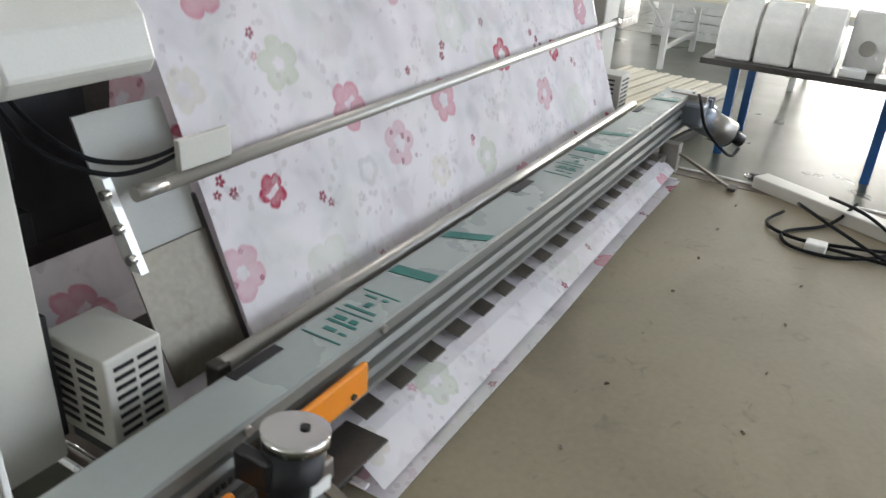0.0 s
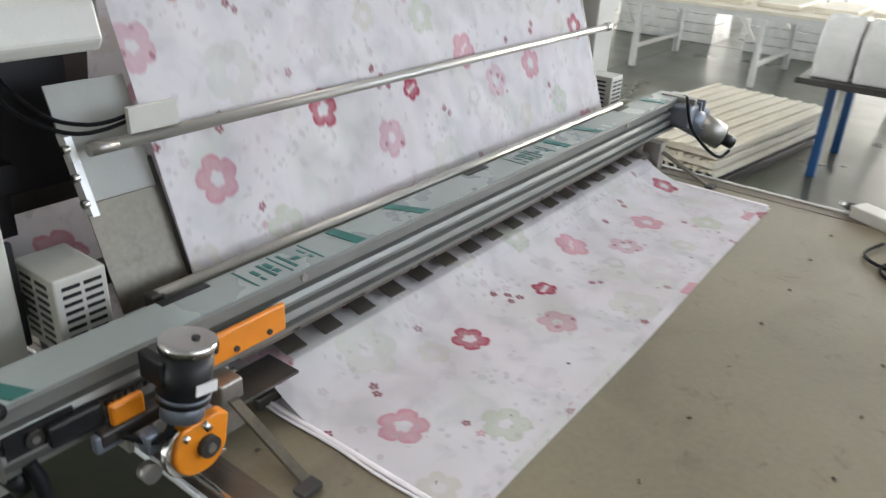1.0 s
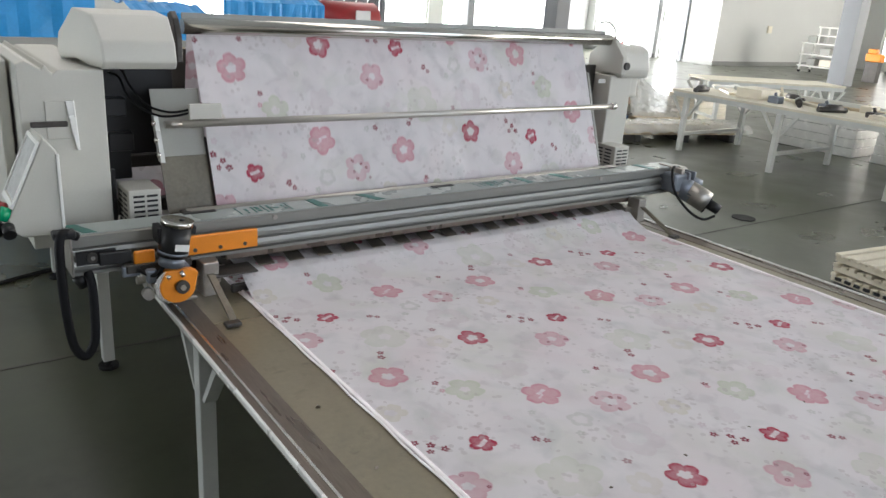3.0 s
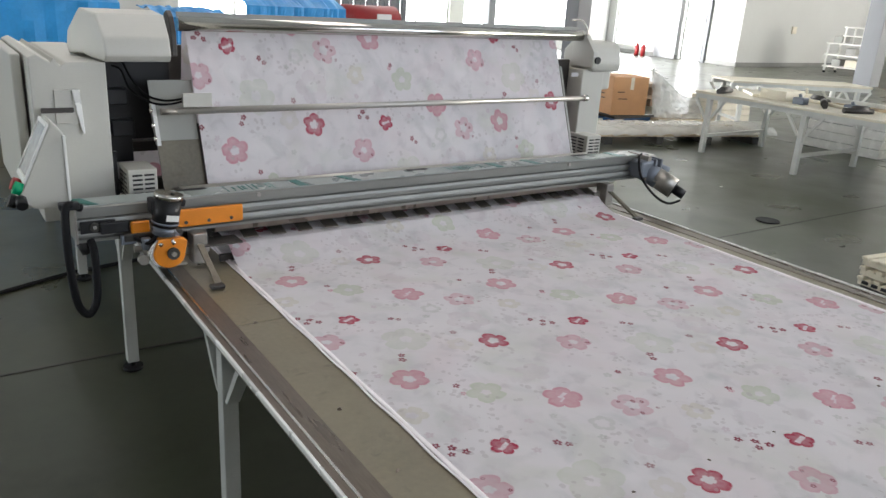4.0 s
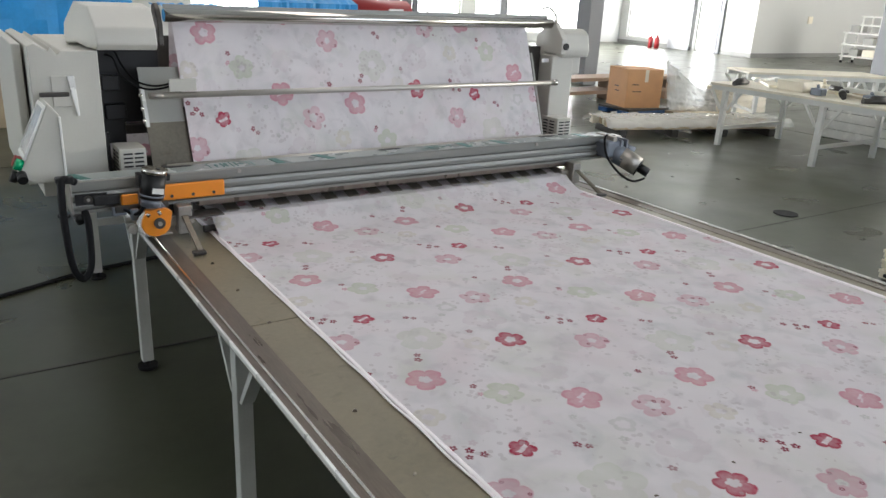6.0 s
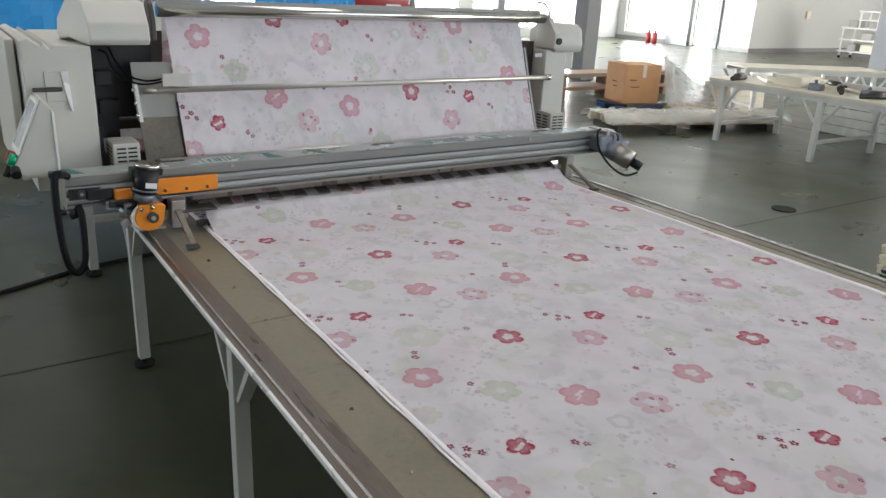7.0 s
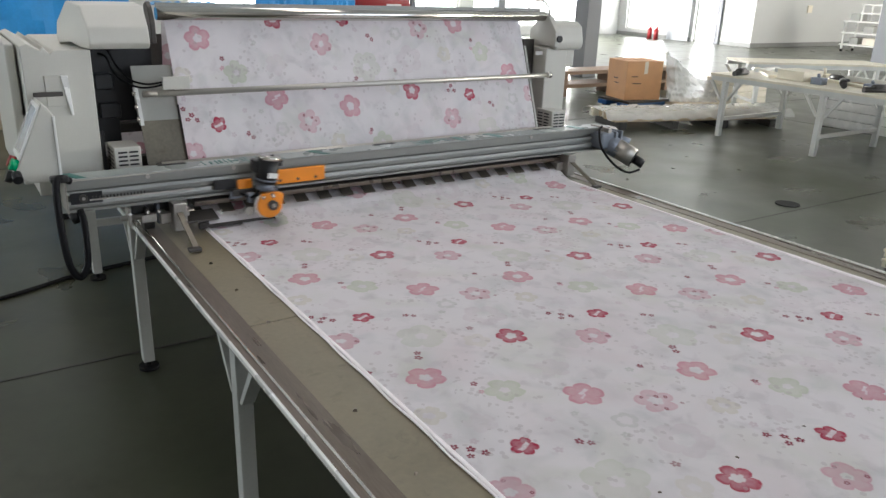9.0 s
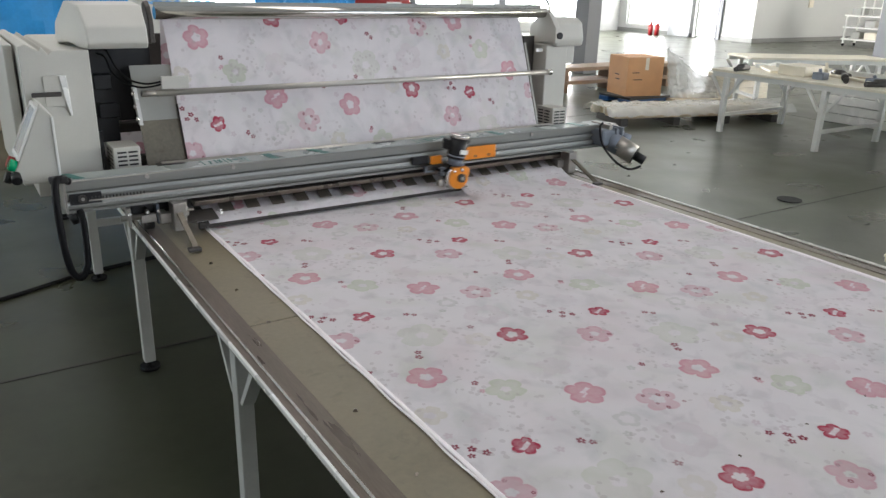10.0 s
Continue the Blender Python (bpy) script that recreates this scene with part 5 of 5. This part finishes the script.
shutter = thing("corrugated_screen", "blue-grey corrugated sheet screen behind the machine", "screen", at=(6.5, 12.0, 0))
for k in range(14):
    part("sheet_rib", B(-0.7 + 0.13 * k, -0.61 + 0.13 * k, -0.03 - 0.03 * (k % 2), 0.03, 0, 2.4), COLUMN, shutter)

# things at the start of the table
ctrl = thing("power_box", "long beige switch box on the table's edge", "switch box", at=(2.12, -1.58, H))
pm = pose(0, 0, 0, 0, 0, -28)
part("case", B(-0.04, 0.04, -0.30, 0.30, 0.0, 0.045, 0.005, m=pm), PAINT, ctrl)
part("gland", R(pm @ Vector((0, 0.30, 0.025)), pm @ Vector((0, 0.34, 0.022)), 0.015), BLACK, ctrl)
part("gland", R(pm @ Vector((0, 0.34, 0.022)), pm @ Vector((0.0, 0.36, 0.02)), 0.009), CHROME, ctrl)
cab = thing("power_cable", "loose loop of black cable with a plug on the table", "cable", at=(1.92, -1.56, H))
bm = tube(bmesh.new(), [(0.05, 0.08, 0.07), (-0.05, -0.05, 0.05), (-0.12, -0.2, 0.015), (-0.16, -0.28, 0.01), (-0.10, -0.36, 0.01), (0.0, -0.30, 0.01), (-0.06, -0.12, 0.01), (-0.10, 0.04, 0.01), (-0.03, 0.15, 0.01), (0.10, 0.12, 0.015)], 0.0055)
part("cord", bm, RUBBER, cab)
bm = tube(bmesh.new(), [(0.16, 0.0, 0.075), (0.05, -0.12, 0.08), (-0.03, -0.25, 0.03), (-0.07, -0.34, 0.01), (-0.15, -0.36, 0.01), (-0.13, -0.20, 0.012), (-0.12, 0.0, 0.012)], 0.0055)
part("cord", bm, RUBBER, cab)
bm = tube(bmesh.new(), [(0.20, -0.08, 0.06), (0.08, -0.02, 0.012), (-0.06, 0.09, 0.008), (-0.16, 0.06, 0.008), (-0.17, -0.06, 0.008), (-0.08, -0.18, 0.008), (0.06, -0.24, 0.008), (0.14, -0.36, 0.008)], 0.0055)
part("cord", bm, RUBBER, cab)
part("plug", B(-0.16, -0.11, -0.04, 0.02, 0.0, 0.03, 0.006), LABEL, cab, "white plug")

# blue-legged table with wrapped rolls
bt = thing("blue_table", "blue steel table with a dark grey top", "table", at=(4.95, -2.0, 0))
part("tabletop", B(0, 1.1, -0.6, 1.57, 0.68, 0.72, 0.004), DARK_STEEL, bt, "dark grey top")
for x in (0.25, 1.0):
    for y in (1.36, 0.36, -0.45):
        part("leg", B(x - 0.03, x + 0.03, y - 0.03, y + 0.03, 0, 0.68, 0.003), BLUE, bt, "blue square steel leg")
arch = [(-0.02, 0.0)] + [(0.20 - 0.22 * math.cos(math.pi * i / 12), 0.16 + 0.24 * math.sin(math.pi * i / 12)) for i in range(13)] + [(0.42, 0.0)]


def wrapped_roll(y):
    bm = bmesh.new()
    extrude(bm, arch, "y", -0.12, 0.12, 0.015)
    ob = link_mesh("wrapped_roll", bm, WRAP)
    ob.location = (5.05, y, 0.72)
    return tagged(ob, "white padded roll wrapped in glossy clear film", "roll", "wrapped rolls on the blue table")


for y in (-0.62, -0.88, -1.14):
    wrapped_roll(y)
fix = thing("bench_machine", "grey bench machine with a round dial", "machine", at=(5.4, -1.42, 0.72))
part("case", B(-0.15, 0.2, -0.12, 0.12, 0, 0.4, 0.02), WRAP, fix)
part("dial", R((-0.15, 0.0, 0.16), (-0.175, 0.0, 0.16), 0.05), STEEL, fix)
for k, (x, y, w, l, h) in enumerate(((5.08, -1.38, 0.10, 0.16, 0.05), (5.05, -1.62, 0.14, 0.2, 0.035), (5.25, -1.74, 0.2, 0.18, 0.16), (5.1, -1.9, 0.16, 0.2, 0.06))):
    solid("small_carton", "small white carton on the blue table", "box", B(x - w / 2, x + w / 2, y - l / 2, y + l / 2, 0.72, 0.72 + h, 0.004), LABEL, (x, y, 0.72), "cartons on the blue table")

# stacked corrugated trays on a pallet
trays = thing("tray_stack", "stack of cream corrugated trays on a dark pallet", "trays", at=(5.4, 0.15, 0))
tm = pose(0, 0, 0, 0, 0, -8)
part("pallet", B(-0.95, 0.95, -0.52, 0.5, 0, 0.06, 0.006, m=tm), DARK_STEEL, trays)
for k in range(3):
    tray = part("tray", B(-0.97, 0.97, -0.49, 0.51, 0.07 + 0.07 * k, 0.105 + 0.07 * k, 0.004, m=tm), TRAY, trays)
    for i in range(17):
        y = -0.5 + i * 0.0605
        part("ridge", B(-0.98, 0.98, y, y + 0.046, 0.1055 + 0.07 * k, 0.13 + 0.07 * k - 0.008 * (i % 2), 0.006, m=tm), TRAY, tray)
for i in range(14):
    bm = B(-0.985, -0.97, -0.48 + 0.07 * i, -0.44 + 0.07 * i, 0.085, 0.105, m=tm)
    part("tray_slot", bm, BLACK, trays)
# cable over the floor and a drain cover
solid("floor_cable", "black cable lying across the floor", "cable", tube(bmesh.new(), [(-3.0, 2.2, 0.012), (-1.4, 2.75, 0.012), (-0.5, 3.02, 0.012), (0.1, 3.25, 0.012), (1.2, 3.4, 0.012), (3.0, 3.5, 0.012)], 0.012), RUBBER, (0, 3, 0))
bm = R((5.58, 2.18, 0.001), (5.58, 2.18, 0.008), 0.105, n=24)
solid("drain_cover", "dark round drain cover in the floor", "drain", bm, RUBBER, (5.58, 2.18, 0))


# ---- what moves ----
STOPS = [(0.0, -2.345), (0.5, -2.180), (1.0, -1.939), (1.5, -1.620), (2.0, -1.261), (2.5, -0.947), (3.25, -0.600), (4.0, -0.359), (4.5, -0.245), (5.0, -0.137), (5.5, -0.060), (6.2, 0.012), (6.9, 0.033), (10.0, 0.033)]
YAW = 0.4


def travel(t):
    """How far the machine is from its stop at t: a smooth curve through the stops."""
    ts, ys = zip(*STOPS)
    k = len(ts)
    d = [(ys[1] - ys[0]) / (ts[1] - ts[0])] + [(ys[i + 1] - ys[i - 1]) / (ts[i + 1] - ts[i - 1]) for i in range(1, k - 1)] + [0.0]
    d[-2] = 0.0
    i = max(j for j in range(k - 1) if ts[j] <= t) if t < 10 else k - 2
    h = ts[i + 1] - ts[i]
    u = (t - ts[i]) / h
    return (2 * u ** 3 - 3 * u * u + 1) * ys[i] + (u ** 3 - 2 * u * u + u) * h * d[i] + (3 * u * u - 2 * u ** 3) * ys[i + 1] + (u ** 3 - u * u) * h * d[i + 1]


def motions():
    steps = [i / 10 for i in range(76)] + [10.0]
    walk(machine, [(t, pose(OX, OY + travel(t), 0, 0, 0, YAW)) for t in steps])
    runs = [(0, 0), (8.05, 0), (8.3, 0.085), (8.5, 0.17), (8.8, 0.313), (9.1, 0.54), (9.5, 0.907), (10.0, 1.371)]
    walk(carriage, [(t, pose(x, 0, 0)) for t, x in runs])
    hinge = Matrix.Translation((0, 1.44 - OY, 0.91))
    tipped = hinge @ Matrix.Rotation(radians(12), 4, "X") @ hinge.inverted()
    walk(comb, [(0, pose(0, 0, 0)), (7.05, pose(0, 0, 0)), (7.35, tipped), (10.0, tipped)])
    for ob, v0, v1, cut in strips:
        rows = []
        for t in steps:
            s = travel(t)
            d0, d1 = v0 - LAY - s, v1 - LAY - s
            drop = 0.022 * min(1, max(0, (t - 7.05) / 0.3))
            a, b = along(d0, drop), along(d1, drop)
            run = b - a
            m = Matrix.Translation((a + b) / 2 + Vector((0, s, 0))) @ Matrix.Rotation(math.atan2(run.z, run.y), 4, "X")
            if d0 > 0:
                pivot = Matrix.Translation((OX, OY + s, 0))
                m = pivot @ Matrix.Rotation(radians(YAW * min(1, d0 / 0.4)), 4, "Z") @ pivot.inverted() @ m
                m = Matrix.Translation((0.006 * min(1, d0 / 0.4), 0, 0)) @ m
            rows.append((t, m))
        if cut is not None and cut - 0.05 < runs[-1][1]:
            when = float(np.interp(cut - 0.05, [x for t, x in runs[1:]], [t for t, x in runs[1:]]))
            flat = Matrix.Translation((0, (v0 + v1) / 2 - 0.01, H + 0.0045))
            rows = rows[:-1] + [(when, rows[-1][1])] + ([(when + 0.2, flat), (10.0, flat)] if when < 9.8 else [(10.0, flat)])
        while len(rows) > 2 and rows[-2][1] == rows[-3][1] == rows[-1][1]:
            del rows[-2]
        walk(ob, rows)


motions()
